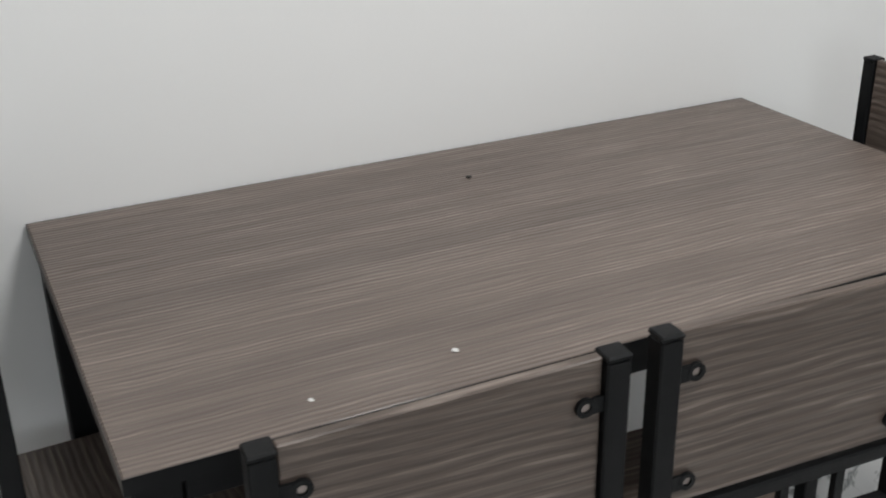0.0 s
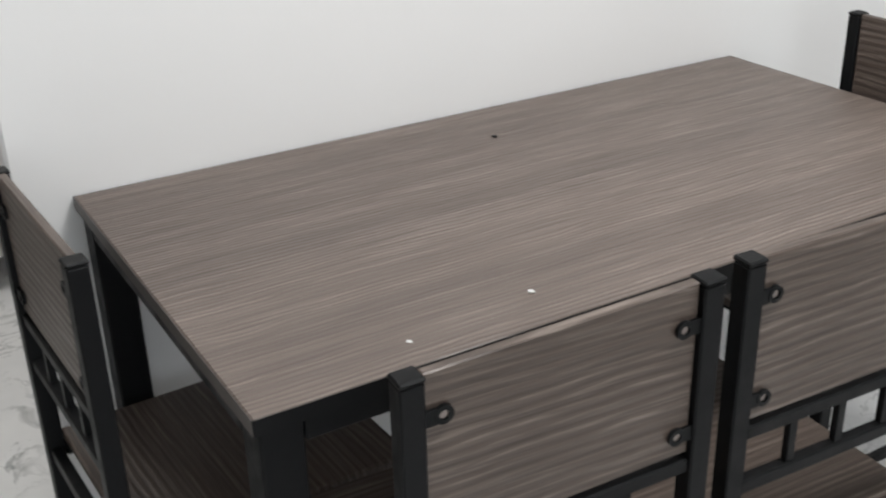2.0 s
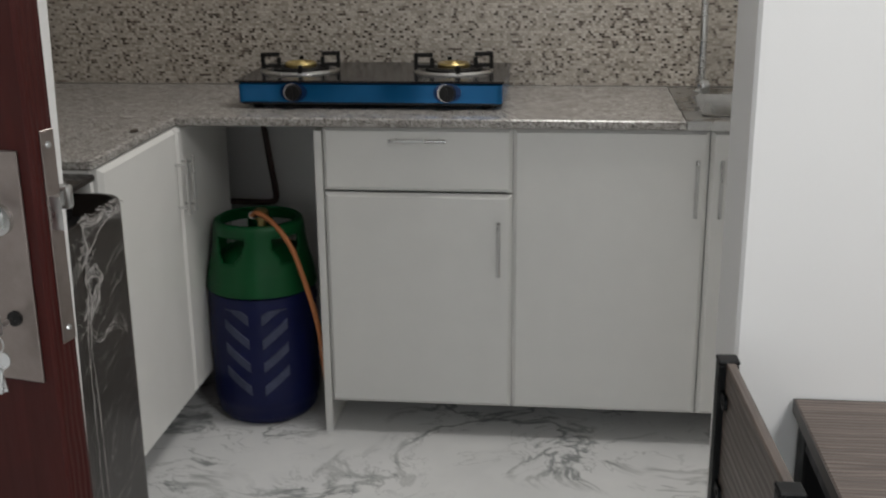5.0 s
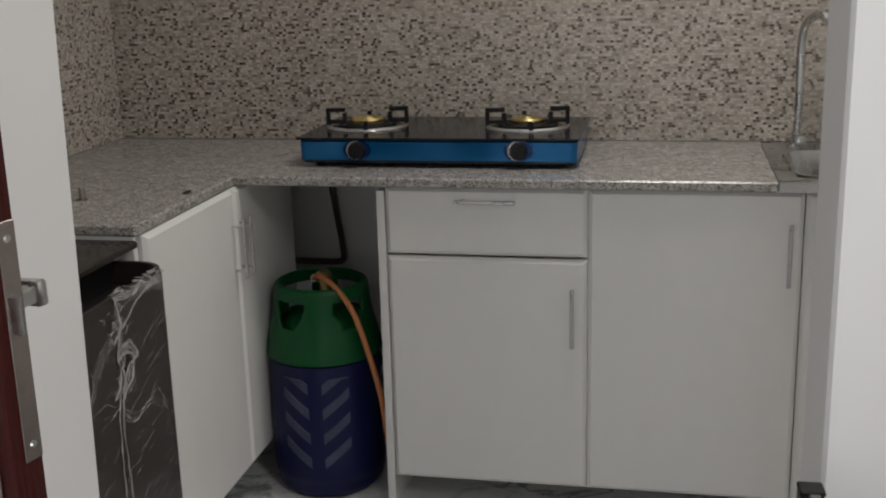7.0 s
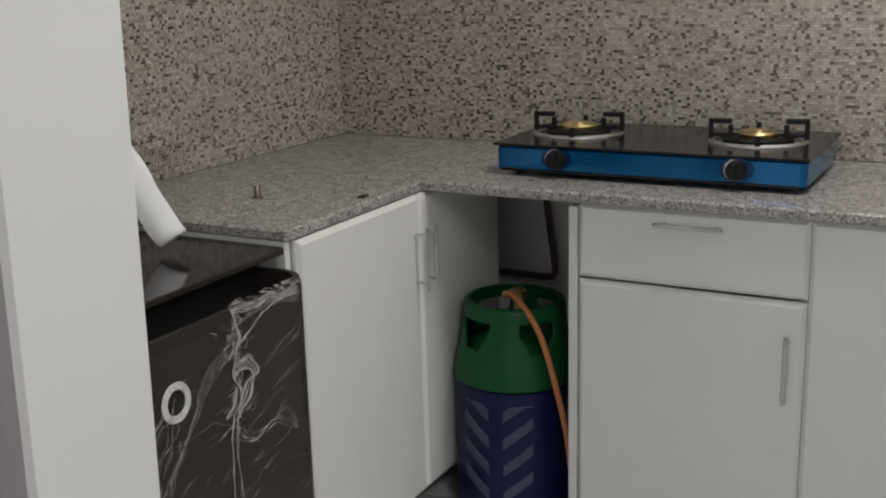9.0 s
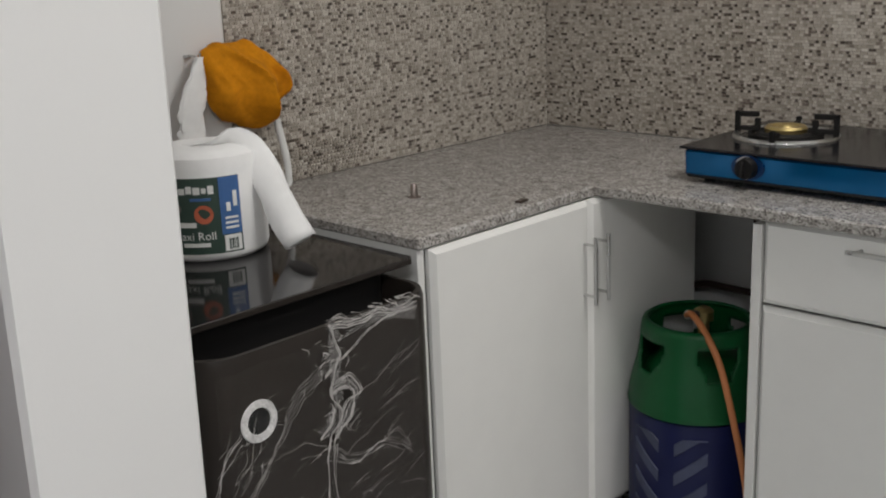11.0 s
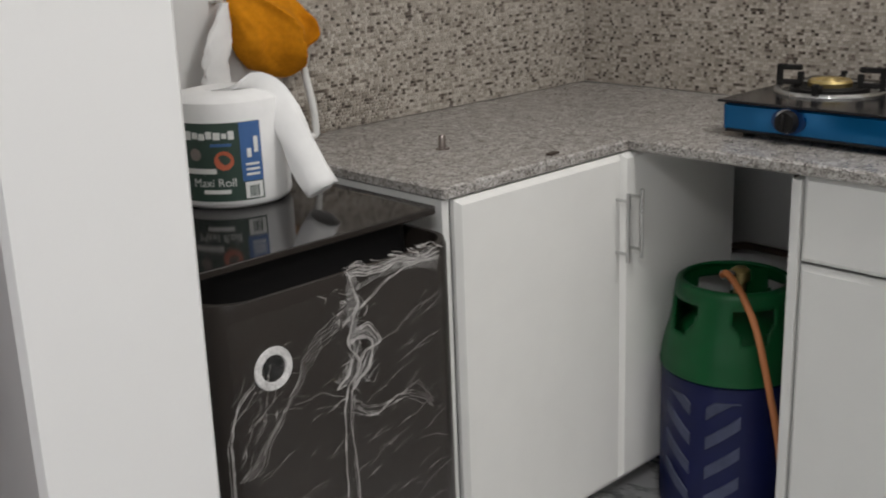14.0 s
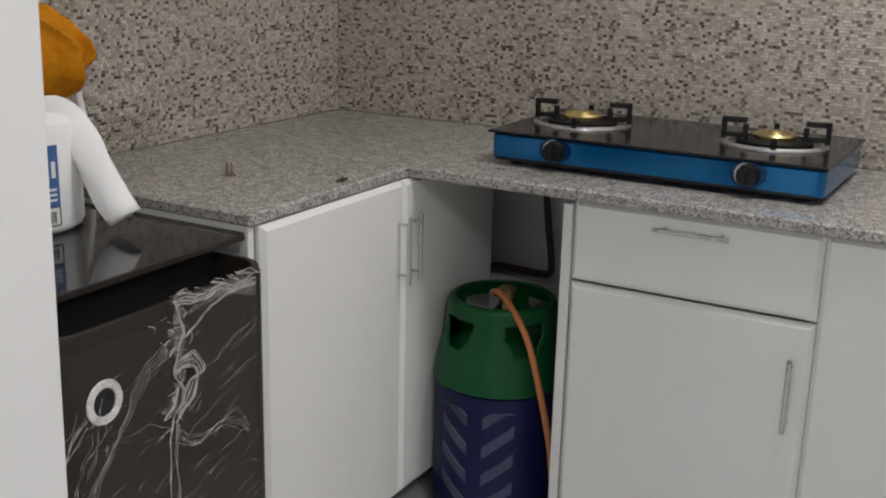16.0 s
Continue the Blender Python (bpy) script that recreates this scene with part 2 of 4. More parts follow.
BADGE = mat_plain("speckled_badge_print", (0.6, 0.59, 0.58), 0.5, 0, 0.4, 260)
BADGE_DARK = mat_plain("dark_badge_print", (0.016, 0.016, 0.016), 0.6, 0, 0.7, 260, shine=0.2)
YELLOW = mat_plain("orange_yellow_plastic", (0.6, 0.3, 0.02), 0.4)


# ---- mesh helpers ----
def box(bm, lo, hi, bevel=0.0, segments=1):
    made = bmesh.ops.create_cube(bm, size=1.0)
    verts = made["verts"]
    for v in verts:
        v.co = Vector([(lo[k] + hi[k]) / 2 + v.co[k] * (hi[k] - lo[k]) for k in range(3)])
    if bevel:
        edges = list({e for v in verts for e in v.link_edges})
        bmesh.ops.bevel(bm, geom=edges, offset=bevel, segments=segments, profile=0.5, affect="EDGES")
    return bm


def lathe(bm, profile, segments=32, centre=(0, 0, 0)):
    """Turned body round a vertical axis; profile rows of radius, height. Ends at radius 0 are closed."""
    rings = []
    for r, z in profile:
        if r < 1e-6:
            rings.append([bm.verts.new((centre[0], centre[1], centre[2] + z))])
        else:
            rings.append([bm.verts.new((centre[0] + r * math.cos(2 * math.pi * k / segments), centre[1] + r * math.sin(2 * math.pi * k / segments), centre[2] + z)) for k in range(segments)])
    for a, b in zip(rings, rings[1:]):
        for k in range(segments):
            j = (k + 1) % segments
            face = [a[0] if len(a) == 1 else a[k], a[0] if len(a) == 1 else a[j], b[0] if len(b) == 1 else b[j], b[0] if len(b) == 1 else b[k]]
            bm.faces.new(list(dict.fromkeys(face)))
    return bm


def tube(bm, points, radius, segments=10, caps=True):
    """A round bar or hose along points; radius may be one number or one for each point."""
    pts = [Vector(p) for p in points]
    radii = radius if isinstance(radius, (list, tuple)) else [radius] * len(pts)
    side, rings = None, []
    for k, p in enumerate(pts):
        way = (pts[min(k + 1, len(pts) - 1)] - pts[max(k - 1, 0)]).normalized()
        if side is None:
            side = way.orthogonal().normalized()
        side = (side - way * side.dot(way)).normalized()
        up = way.cross(side)
        rings.append([bm.verts.new(p + (side * math.cos(2 * math.pi * j / segments) + up * math.sin(2 * math.pi * j / segments)) * radii[k]) for j in range(segments)])
    for a, b in zip(rings, rings[1:]):
        for k in range(segments):
            j = (k + 1) % segments
            bm.faces.new((a[k], a[j], b[j], b[k]))
    if caps:
        bm.faces.new(list(reversed(rings[0])))
        bm.faces.new(rings[-1])
    return bm


def smooth_path(points, steps=6):
    """Catmull-Rom through points."""
    p = [Vector(q) for q in points]
    p = [2 * p[0] - p[1]] + p + [2 * p[-1] - p[-2]]
    out = []
    for k in range(1, len(p) - 2):
        for j in range(steps):
            t = j / steps
            out.append(0.5 * (2 * p[k] + (p[k + 1] - p[k - 1]) * t + (2 * p[k - 1] - 5 * p[k] + 4 * p[k + 1] - p[k + 2]) * t * t + (3 * p[k] - p[k - 1] - 3 * p[k + 1] + p[k + 2]) * t ** 3))
    out.append(p[-2])
    return out


def part(name, bm, mat, parent, label="", smooth=False):
    me = bpy.data.meshes.new(name)
    bmesh.ops.recalc_face_normals(bm, faces=bm.faces)
    bm.to_mesh(me)
    bm.free()
    me.materials.append(mat)
    if smooth:
        me.shade_smooth()
        me.set_sharp_from_angle(angle=radians(38))
    ob = new(name, me)
    if parent:
        ob.parent = parent
    if label:
        ob["label"] = label
    return ob


def thing(name, m, label, category, group=""):
    ob = new(name)
    ob.empty_display_size = 0.1
    ob.matrix_basis = m
    return tagged(ob, label, category, group)


def boxes(*rows, bevel=0.0):
    bm = bmesh.new()
    for lo, hi in rows:
        box(bm, lo, hi, bevel)
    return bm


def setting(name, bm, mat, label="", smooth=False):
    return tagged(part(name, bm, mat, None, label, smooth), kind="structure")


# ---- the place: hall and kitchen ----
X0, X1, Y0, HALL_Y, H = -1.45, 3.0, -2.6, 1.716, 2.6    # hall
KX0, KX1, KY0, KY1 = -1.675, 1.5, 1.895, 3.665          # kitchen
OPEN_R = 0.18                                           # jamb of the opening beside the table


def prism(outline, z0, z1):
    """An upright block over an outline of x, y corners."""
    bm = bmesh.new()
    low = [bm.verts.new((x, y, z0)) for x, y in outline]
    high = [bm.verts.new((x, y, z1)) for x, y in outline]
    bm.faces.new(list(reversed(low)))
    bm.faces.new(high)
    n = len(outline)
    for k in range(n):
        bm.faces.new((low[k], low[(k + 1) % n], high[(k + 1) % n], high[k]))
    return bm


def rounded(x0, y0, x1, y1, r, steps=6):
    """Corners of a rectangle with rounded corners, anticlockwise."""
    out = []
    for cx, cy, a in ((x1 - r, y0 + r, -90), (x1 - r, y1 - r, 0), (x0 + r, y1 - r, 90), (x0 + r, y0 + r, 180)):
        for k in range(steps + 1):
            q = radians(a + 90 * k / steps)
            out.append((cx + r * math.cos(q), cy + r * math.sin(q)))
    return out


setting("floor", boxes(((-1.9, Y0 - 0.2, -0.1), (3.2, 3.9, 0.0))), MARBLE, "white marble-look floor with grey veins")
setting("ceiling", boxes(((-1.9, Y0 - 0.2, H), (3.2, 3.9, H + 0.1))), CEIL, "plain white painted ceiling")
setting("wall_dining", boxes(((OPEN_R, HALL_Y, 0), (3.2, KY0, H)), bevel=0.005), WALL, "white painted wall behind the dining table")
bm = prism([(-1.9, 1.65), (-0.806, 1.65), (-0.798, 1.657), (-0.829, 1.888), (-0.837, KY0), (-1.9, KY0)], 0, H)
for v in bm.verts:
    if v.co.x > -1:
        v.co.x += 0.02 * (v.co.z - 0.9)         # the plastered corner leans a little
setting("wall_pier", bm, WALL, "white painted wall pier beside the kitchen opening")
setting("wall_west", boxes(((X0 - 0.2, Y0, 0), (X0, 1.65, H))), WALL, "white painted hall wall")
setting("wall_south", boxes(((X0 - 0.2, Y0 - 0.2, 0), (-1.2, Y0, H)), ((0.4, Y0 - 0.2, 0), (X1 + 0.2, Y0, H)), ((-1.2, Y0 - 0.2, 0), (0.4, Y0, 0.85)), ((-1.2, Y0 - 0.2, 2.15), (0.4, Y0, H))), WALL, "white painted wall with a window opening")
setting("wall_east", boxes(((X1, Y0, 0), (X1 + 0.2, HALL_Y, H))), WALL, "white painted hall end wall")
wall_back = setting("wall_kitchen_back", boxes(((-1.9, KY1, 0), (3.2, 3.9, H))), WALL, "kitchen wall with beige and brown mosaic splashback")
wall_side = setting("wall_kitchen_west", boxes(((-1.9, KY0, 0), (KX0, KY1, H))), WALL, "white kitchen wall with mosaic above the worktop")
setting("wall_kitchen_east", boxes(((KX1, KY0, 0), (KX1 + 0.2, KY1, H))), WALL, "white kitchen end wall")


# ---- dining table ----
TOP = 0.765


def build_table():
    tb = thing("dining_table", pose(0.263, 1.028, 0), "grey-brown wood-grain dining table with a black metal frame against the wall", "table")
    w, d = 1.291, 0.683
    part("tabletop", box(bmesh.new(), (0, 0, TOP - 0.02), (w, d, TOP), 0.0015), WOOD, tb)
    for lo, hi in (((-0.0015, -0.0015), (w + 0.0015, -0.0002)), ((-0.0015, d + 0.0002), (w + 0.0015, d + 0.0015)), ((-0.0015, 0), (-0.0002, d)), ((w + 0.0002, 0), (w + 0.0015, d))):
        part("edge_band", boxes(((*lo, TOP - 0.02), (*hi, TOP - 0.0008))), BLACK if hi[0] - lo[0] > 1 else EDGE, tb, "dark edge banding")
    for name, lo, hi in (("front_rail", (0.057, 0.006), (w - 0.057, 0.036)), ("back_rail", (0.057, d - 0.036), (w - 0.057, d - 0.006)),
                         ("end_rail", (0.006, 0.057), (0.036, d - 0.057)), ("end_rail", (w - 0.036, 0.057), (w - 0.006, d - 0.057))):
        part(name, box(bmesh.new(), (*lo, TOP - 0.05), (*hi, TOP - 0.0205), 0.002), BLACK, tb, "black steel frame rail")
    for x in (0.006, w - 0.056):
        for y in (0.006, d - 0.056):
            leg = part("leg", box(bmesh.new(), (x, y, 0.006), (x + 0.05, y + 0.05, TOP - 0.0205), 0.003), BLACK, tb)
            part("foot_cap", box(bmesh.new(), (x + 0.002, y + 0.002, 0), (x + 0.048, y + 0.048, 0.0055), 0.001), WASHER_DARK, leg)
    return tb


build_table()


def crumb(name, x, y, z, r, mat, label, squash=0.4):
    bm = bmesh.new()
    bmesh.ops.create_icosphere(bm, subdivisions=2, radius=r)
    for v in bm.verts:
        v.co *= 1 + 0.5 * noise.noise(v.co * 260 + Vector((x * 40, y * 40, 0)))
        v.co.z = max(v.co.z, -0.4 * r) * squash + 0.4 * r * squash
    ob = part(name, bm, mat, None)
    ob.matrix_basis = pose(x, y, z, 0, 0, 30)
    return tagged(ob, label, "debris")


crumb("paint_chip", 0.643, 1.099, TOP, 0.0045, LABEL_WHITE, "small white paint chip on the wood-grain table")
crumb("paint_chip", 0.465, 1.076, TOP, 0.0032, LABEL_WHITE, "tiny white paint chip on the wood-grain table")
crumb("dirt_crumb", 0.906, 1.577, TOP, 0.005, WASHER_DARK, "small dark crumb on the wood-grain table")


def disc_y(bm, x, y, z, r, depth, segments=16, r2=None):
    ring = bmesh.ops.create_cone(bm, cap_ends=True, segments=segments, radius1=r, radius2=r if r2 is None else r2, depth=depth)
    for v in ring["verts"]:
        v.co = Vector((x + v.co.x, y + v.co.z, z + v.co.y))


def build_chair(m, label):
    """Back posts at local y 0, seat towards +y."""
    ch = thing("dining_chair", m, label, "chair", "chairs round the dining table")
    hw, s = 0.177, 0.025
    for x in (-hw, hw - s):
        post = part("back_post", box(bmesh.new(), (x, 0, 0.004), (x + s, s, 0.872), 0.002), BLACK, ch)
        part("end_cap", box(bmesh.new(), (x - 0.0008, -0.0008, 0.8722), (x + s + 0.0008, s + 0.0008, 0.878), 0.0018), BLACK, post)
        part("foot_cap", box(bmesh.new(), (x + 0.001, 0.001, 0), (x + s - 0.001, s - 0.001, 0.0038), 0.0005), WASHER_DARK, post)
        leg = part("front_leg", box(bmesh.new(), (x, 0.37, 0.004), (x + s, 0.37 + s, 0.442), 0.002), BLACK, ch)
        part("foot_cap", box(bmesh.new(), (x + 0.001, 0.371, 0), (x + s - 0.001, 0.369 + s, 0.0038), 0.0005), WASHER_DARK, leg)
        part("side_rail", box(bmesh.new(), (x + 0.002, s + 0.001, 0.42), (x + s - 0.002, 0.369, 0.442), 0.002), BLACK, ch)
        part("side_stretcher", box(bmesh.new(), (x + 0.004, s + 0.001, 0.16), (x + s - 0.004, 0.369, 0.176), 0.002), BLACK, ch)
    part("backrest", box(bmesh.new(), (-hw + s + 0.001, 0.008, 0.676), (hw - s - 0.001, 0.02, 0.8765), 0.0015), WOOD_SHADED, ch, "wood-grain backrest panel")
    for z in (0.703, 0.83):
        for sx in (-1, 1):
            x0 = sx * (hw - s)
            bm = bmesh.new()
            # a flat ear with a round eye
            box(bm, (min(x0, x0 - sx * 0.012), 0.0035, z - 0.0085), (max(x0, x0 - sx * 0.012), 0.007, z + 0.0085))
            inner, outer, n = 0.005, 0.01, 18
            rings = [[bm.verts.new((x0 - sx * 0.019 + r * math.cos(2 * math.pi * k / n), y, z + r * math.sin(2 * math.pi * k / n))) for k in range(n)] for r, y in ((inner, 0.0072), (inner, 0.0028), (outer, 0.0028), (outer, 0.0072))]
            for a, b in zip(rings, rings[1:] + rings[:1]):
                for k in range(n):
                    bm.faces.new((a[k], a[(k + 1) % n], b[(k + 1) % n], b[k]))
            ear = part("bracket", bm, BLACK, ch, "dark metal bracket ear", True)
            bm = bmesh.new()
            disc_y(bm, x0 - sx * 0.019, 0.0062, z, 0.0046, 0.003, 12, 0.004)
            part("bolt", bm, PLATE, ear)
    for z in (0.652, 0.578):
        part("back_rail", box(bmesh.new(), (-hw + s + 0.001, 0.004, z), (hw - s - 0.001, 0.02, z + 0.018), 0.002), BLACK, ch)
    for x in (-0.076, 0.0, 0.076):
        part("back_rod", box(bmesh.new(), (x - 0.006, 0.007, 0.5965), (x + 0.006, 0.017, 0.6515), 0.001), BLACK, ch)
    part("seat_rail", box(bmesh.new(), (-hw + s + 0.001, 0.004, 0.42), (hw - s - 0.001, 0.02, 0.442), 0.002), BLACK, ch)
    part("seat_rail", box(bmesh.new(), (-hw + s + 0.001, 0.372, 0.42), (hw - s - 0.001, 0.392, 0.442), 0.002), BLACK, ch)
    part("seat", box(bmesh.new(), (-hw + 0.001, 0.027, 0.4425), (hw - 0.001, 0.415, 0.4575), 0.003), WOOD_DARK, ch, "dark wood-grain seat board")
    part("front_stretcher", box(bmesh.new(), (-hw + s + 0.001, 0.374, 0.16), (hw - s - 0.001, 0.39, 0.176), 0.002), BLACK, ch)
    return ch


chair = build_chair(pose(0.911, 0.844, 0, 0, 0, -2.5), "black steel dining chair with wood-grain backrest, along the table front")
tagged(copy_thing(chair, pose(0.15, 1.445, 0, 0, 0, -87.3) @ Matrix.Diagonal((1, 1, 0.982, 1))), "black steel dining chair with wood-grain backrest, beside the kitchen opening")
tagged(copy_thing(chair, pose(1.667, 1.335, 0, 0, 0, 90)), "black steel dining chair with wood-grain backrest, against the far wall")
# the one at the near table corner is bent out of true, one post lower than the other
bent = build_chair(pose(0.518, 0.855, 0, 0, 0, -4), "black steel dining chair with a slightly crooked wood-grain back")
for ob in bent.children_recursive:
    for v in ob.data.vertices:
        v.co.z *= 0.991 + 0.053 * v.co.x


# ---- hall door ----
def build_door():
    # local x runs from the free edge to the hinges; local y = 0 is the middle of the leaf, -y faces the pier
    d = tagged(thing("door_1", pose(-0.597, 1.372, 0, 0, 0, 168), "red-brown varnished wooden door standing open", "door"), kind="structure")
    w, t = 0.80, 0.042
    part("door_leaf", box(bmesh.new(), (0, -t / 2, 0.008), (w, t / 2, 2.03), 0.003), VARNISH, d)
    lock = part("lock_faceplate", box(bmesh.new(), (-0.002, -0.018, 0.952), (0.0, 0.004, 1.188), 0.0005), PLATE, d, "dull steel mortise lock plate")
    bm = bmesh.new()
    vs = [bm.verts.new(p) for p in ((-0.002, -0.016, 1.082), (-0.002, 0.002, 1.082), (-0.017, 0.002, 1.082), (-0.002, -0.016, 1.118), (-0.002, 0.002, 1.118), (-0.017, 0.002, 1.118))]
    for f in ((0, 1, 2), (3, 5, 4), (0, 3, 4, 1), (1, 4, 5, 2), (0, 2, 5, 3)):
        bm.faces.new([vs[k] for k in f])
    part("latch_bolt", bm, STEEL, lock)
    for z in (0.968, 1.172):
        bm = bmesh.new()
        disc = bmesh.ops.create_cone(bm, cap_ends=True, segments=12, radius1=0.004, radius2=0.003, depth=0.002)
        for v in disc["verts"]:
            v.co = Vector((-0.003 - v.co.z, v.co.x - 0.007, z + v.co.y))
        part("screw", bm, STEEL, lock)
    for sy in (1, -1):
        esc = part("handle_plate", box(bmesh.new(), (0.014, min(sy * t / 2, sy * (t / 2 + 0.004)), 0.912), (0.069, max(sy * t / 2, sy * (t / 2 + 0.004)), 1.17), 0.001), PLATE, d, "satin steel handle plate")
        bm = bmesh.new()
        f = sy * (t / 2 + 0.004)
        # a square neck and a flat, slightly tapered grip
        for x0, x1, a, b, z0, z1 in ((0.035, 0.053, 0.0, 0.05, 1.086, 1.106), (0.031, 0.165, 0.046, 0.06, 1.082, 1.11)):
            box(bm, (x0, min(f + sy * a, f + sy * b), z0), (x1, max(f + sy * a, f + sy * b), z1), 0.004, 2)
        for v in bm.verts:
            if v.co.x > 0.14:
                v.co.z = 1.094 + (v.co.z - 1.096) * 0.75
        bm2 = bmesh.new()
        disc_y(bm2, 0.044, f + sy * 0.003, 1.096, 0.017, 0.006, 24)
        part("handle_rose", bm2, STEEL, esc, "", True)
        bm2 = bmesh.new()
        disc_y(bm2, 0.041, f + sy * 0.0015, 0.985, 0.0085, 0.003, 20)
        part("lock_cylinder", bm2, WASHER_DARK, esc, "dark keyhole")
        part("lever_handle", bm, STEEL, esc, "steel lever handle", True)
    for z in (0.25, 1.0, 1.8):
        part("hinge", lathe(bmesh.new(), [(0, z - 0.05), (0.008, z - 0.05), (0.008, z + 0.05), (0, z + 0.05)], 12, (w + 0.006, t / 2, 0)), PLATE, d)
    return d


build_door()


def build_keys():
    """A key in the door lock with two more hanging from its ring."""
    k = thing("key_bunch", pose(-0.597, 1.372, 0, 0, 0, 168), "small bunch of steel keys hanging from the door lock", "keys")
    y = 0.027
    bm = bmesh.new()
    box(bm, (0.0395, y, 0.983), (0.0425, y + 0.02, 0.987))
    box(bm, (0.0398, y + 0.02, 0.974), (0.0422, y + 0.042, 0.996), 0.001)
    part("lock_key", bm, STEEL, k)
    bm = bmesh.new()
    tube(bm, [(0.041 + 0.011 * math.sin(a), y + 0.034, 0.975 + 0.011 * math.cos(a) - 0.006) for a in [2 * math.pi * q / 24 for q in range(25)]], 0.0009, 6)
    part("key_ring", bm, STEEL, k, "", True)
    for dx, lean in ((-0.006, -8), (0.005, 10)):
        bm = bmesh.new()
        disc_y(bm, 0, 0, -0.012, 0.0105, 0.002, 16)
        box(bm, (-0.0035, -0.001, -0.05), (0.0035, 0.001, -0.02))
        for q in range(3):
            box(bm, (0.003, -0.001, -0.047 + 0.008 * q), (0.0055, 0.001, -0.043 + 0.008 * q))
        bmesh.ops.transform(bm, verts=bm.verts, matrix=pose(0.041 + dx, y + 0.034 + 0.1 * dx, 0.962, 0, lean, 25))
        part("hanging_key", bm, STEEL, k)
    return k


build_keys()

# ---- kitchen counter and cabinets ----
CT, CB = 0.90, 0.876
FRONT_Y, FRONT_X, SINK_X = 3.07, -1.068, 0.25
FACE_Y = 3.098


def build_counter():
    c = thing("worktop", pose(0, 0, 0), "speckled grey granite L-shaped kitchen worktop", "worktop")
    part("back_run", box(bmesh.new(), (KX0 + 0.001, FRONT_Y, CB), (SINK_X - 0.001, KY1 - 0.007, CT), 0.004), GRANITE, c)
    part("side_run", box(bmesh.new(), (KX0 + 0.001, 2.53, CB), (FRONT_X, FRONT_Y - 0.0005, CT), 0.004), GRANITE, c)
    return c


build_counter()


def handle(parent, a, b, out, r=0.005):
    """A bar handle from a to b, standing off by out."""
    a, b, out = Vector(a), Vector(b), Vector(out)
    bm = bmesh.new()
    way = (b - a).normalized()
    tube(bm, [a + out, b + out], r)
    for p in (a + way * 0.018, b - way * 0.018):
        tube(bm, [p, p + out], r * 0.8, 8)
    return part("handle", bm, STEEL, parent, "brushed steel bar handle", True)


def front(name, lo, hi, parent, axis):
    """A cabinet front with a wide chamfer round its outer face."""
    bm = bmesh.new()
    box(bm, lo, hi)
    k = {"y": 1, "x": 0}[axis]
    outer = min(lo[k], hi[k]) if axis == "y" else max(lo[k], hi[k])
    edges = [e for e in bm.edges if all(abs(v.co[k] - outer) < 1e-6 for v in e.verts)]
    bmesh.ops.bevel(bm, geom=edges, offset=0.0105, segments=1, profile=0.5, affect="EDGES")
    return part(name, bm, LAMINATE, parent)


def build_drawer_unit():
    u = thing("drawer_cabinet", pose(-0.708, FACE_Y, 0), "white laminate base cabinet with a drawer above a door", "cabinet")
    d = KY1 - FACE_Y - 0.002
    part("side_panel", box(bmesh.new(), (0, -0.006, 0), (0.02, d, CB - 0.013), 0.001), CARCASS, u)
    part("side_panel", box(bmesh.new(), (0.506, 0.016, 0.095), (0.522, d, CB - 0.013)), CARCASS, u)
    part("bottom_panel", box(bmesh.new(), (0.0205, 0.016, 0.095), (0.5055, d, 0.113)), CARCASS, u)
    part("back_panel", box(bmesh.new(), (0.0205, d - 0.01, 0.1135), (0.5055, d, CB - 0.013)), CARCASS, u)
    drawer = front("drawer_front", (0.022, -0.006, 0.703), (0.5212, 0.014, 0.873), u, "y")
    handle(drawer, (0.2, -0.006, 0.842), (0.35, -0.006, 0.842), (0, -0.026, 0))
    door = front("door", (0.022, -0.006, 0.094), (0.5212, 0.014, 0.697), u, "y")
    handle(door, (0.486, -0.006, 0.478), (0.486, -0.006, 0.628), (0, -0.02, 0))
    return u


build_drawer_unit()


def build_sink_unit():
    u = thing("sink_cabinet", pose(-0.186, FACE_Y, 0), "white laminate base cabinet with two tall doors under the sink", "cabinet")
    d = KY1 - FACE_Y - 0.002
    part("bottom_panel", box(bmesh.new(), (0.0, 0.016, 0.095), (1.0, d, 0.113)), CARCASS, u)
    part("side_panel", box(bmesh.new(), (0.0, 0.016, 0.1135), (0.016, d, 0.84)), CARCASS, u)
    part("side_panel", box(bmesh.new(), (0.984, 0.016, 0.1135), (1.0, d, 0.84)), CARCASS, u)
    part("back_panel", box(bmesh.new(), (0.0165, d - 0.01, 0.1135), (0.9835, d, 0.6)), CARCASS, u)
    for x0, hx in ((0.0005, 0.467), (0.5, 0.528)):
        door = front("door", (x0, -0.006, 0.094), (x0 + 0.4965, 0.014, 0.873), u, "y")
        handle(door, (hx, -0.006, 0.65), (hx, -0.006, 0.8), (0, -0.02, 0))
    for x in (0.12, 0.88):
        part("leg", lathe(bmesh.new(), [(0, 0), (0.02, 0), (0.02, 0.008), (0.013, 0.012), (0.013, 0.0945), (0, 0.0945)], 16, (x, 0.45, 0)), WASHER_DARK, u)
    return u


build_sink_unit()


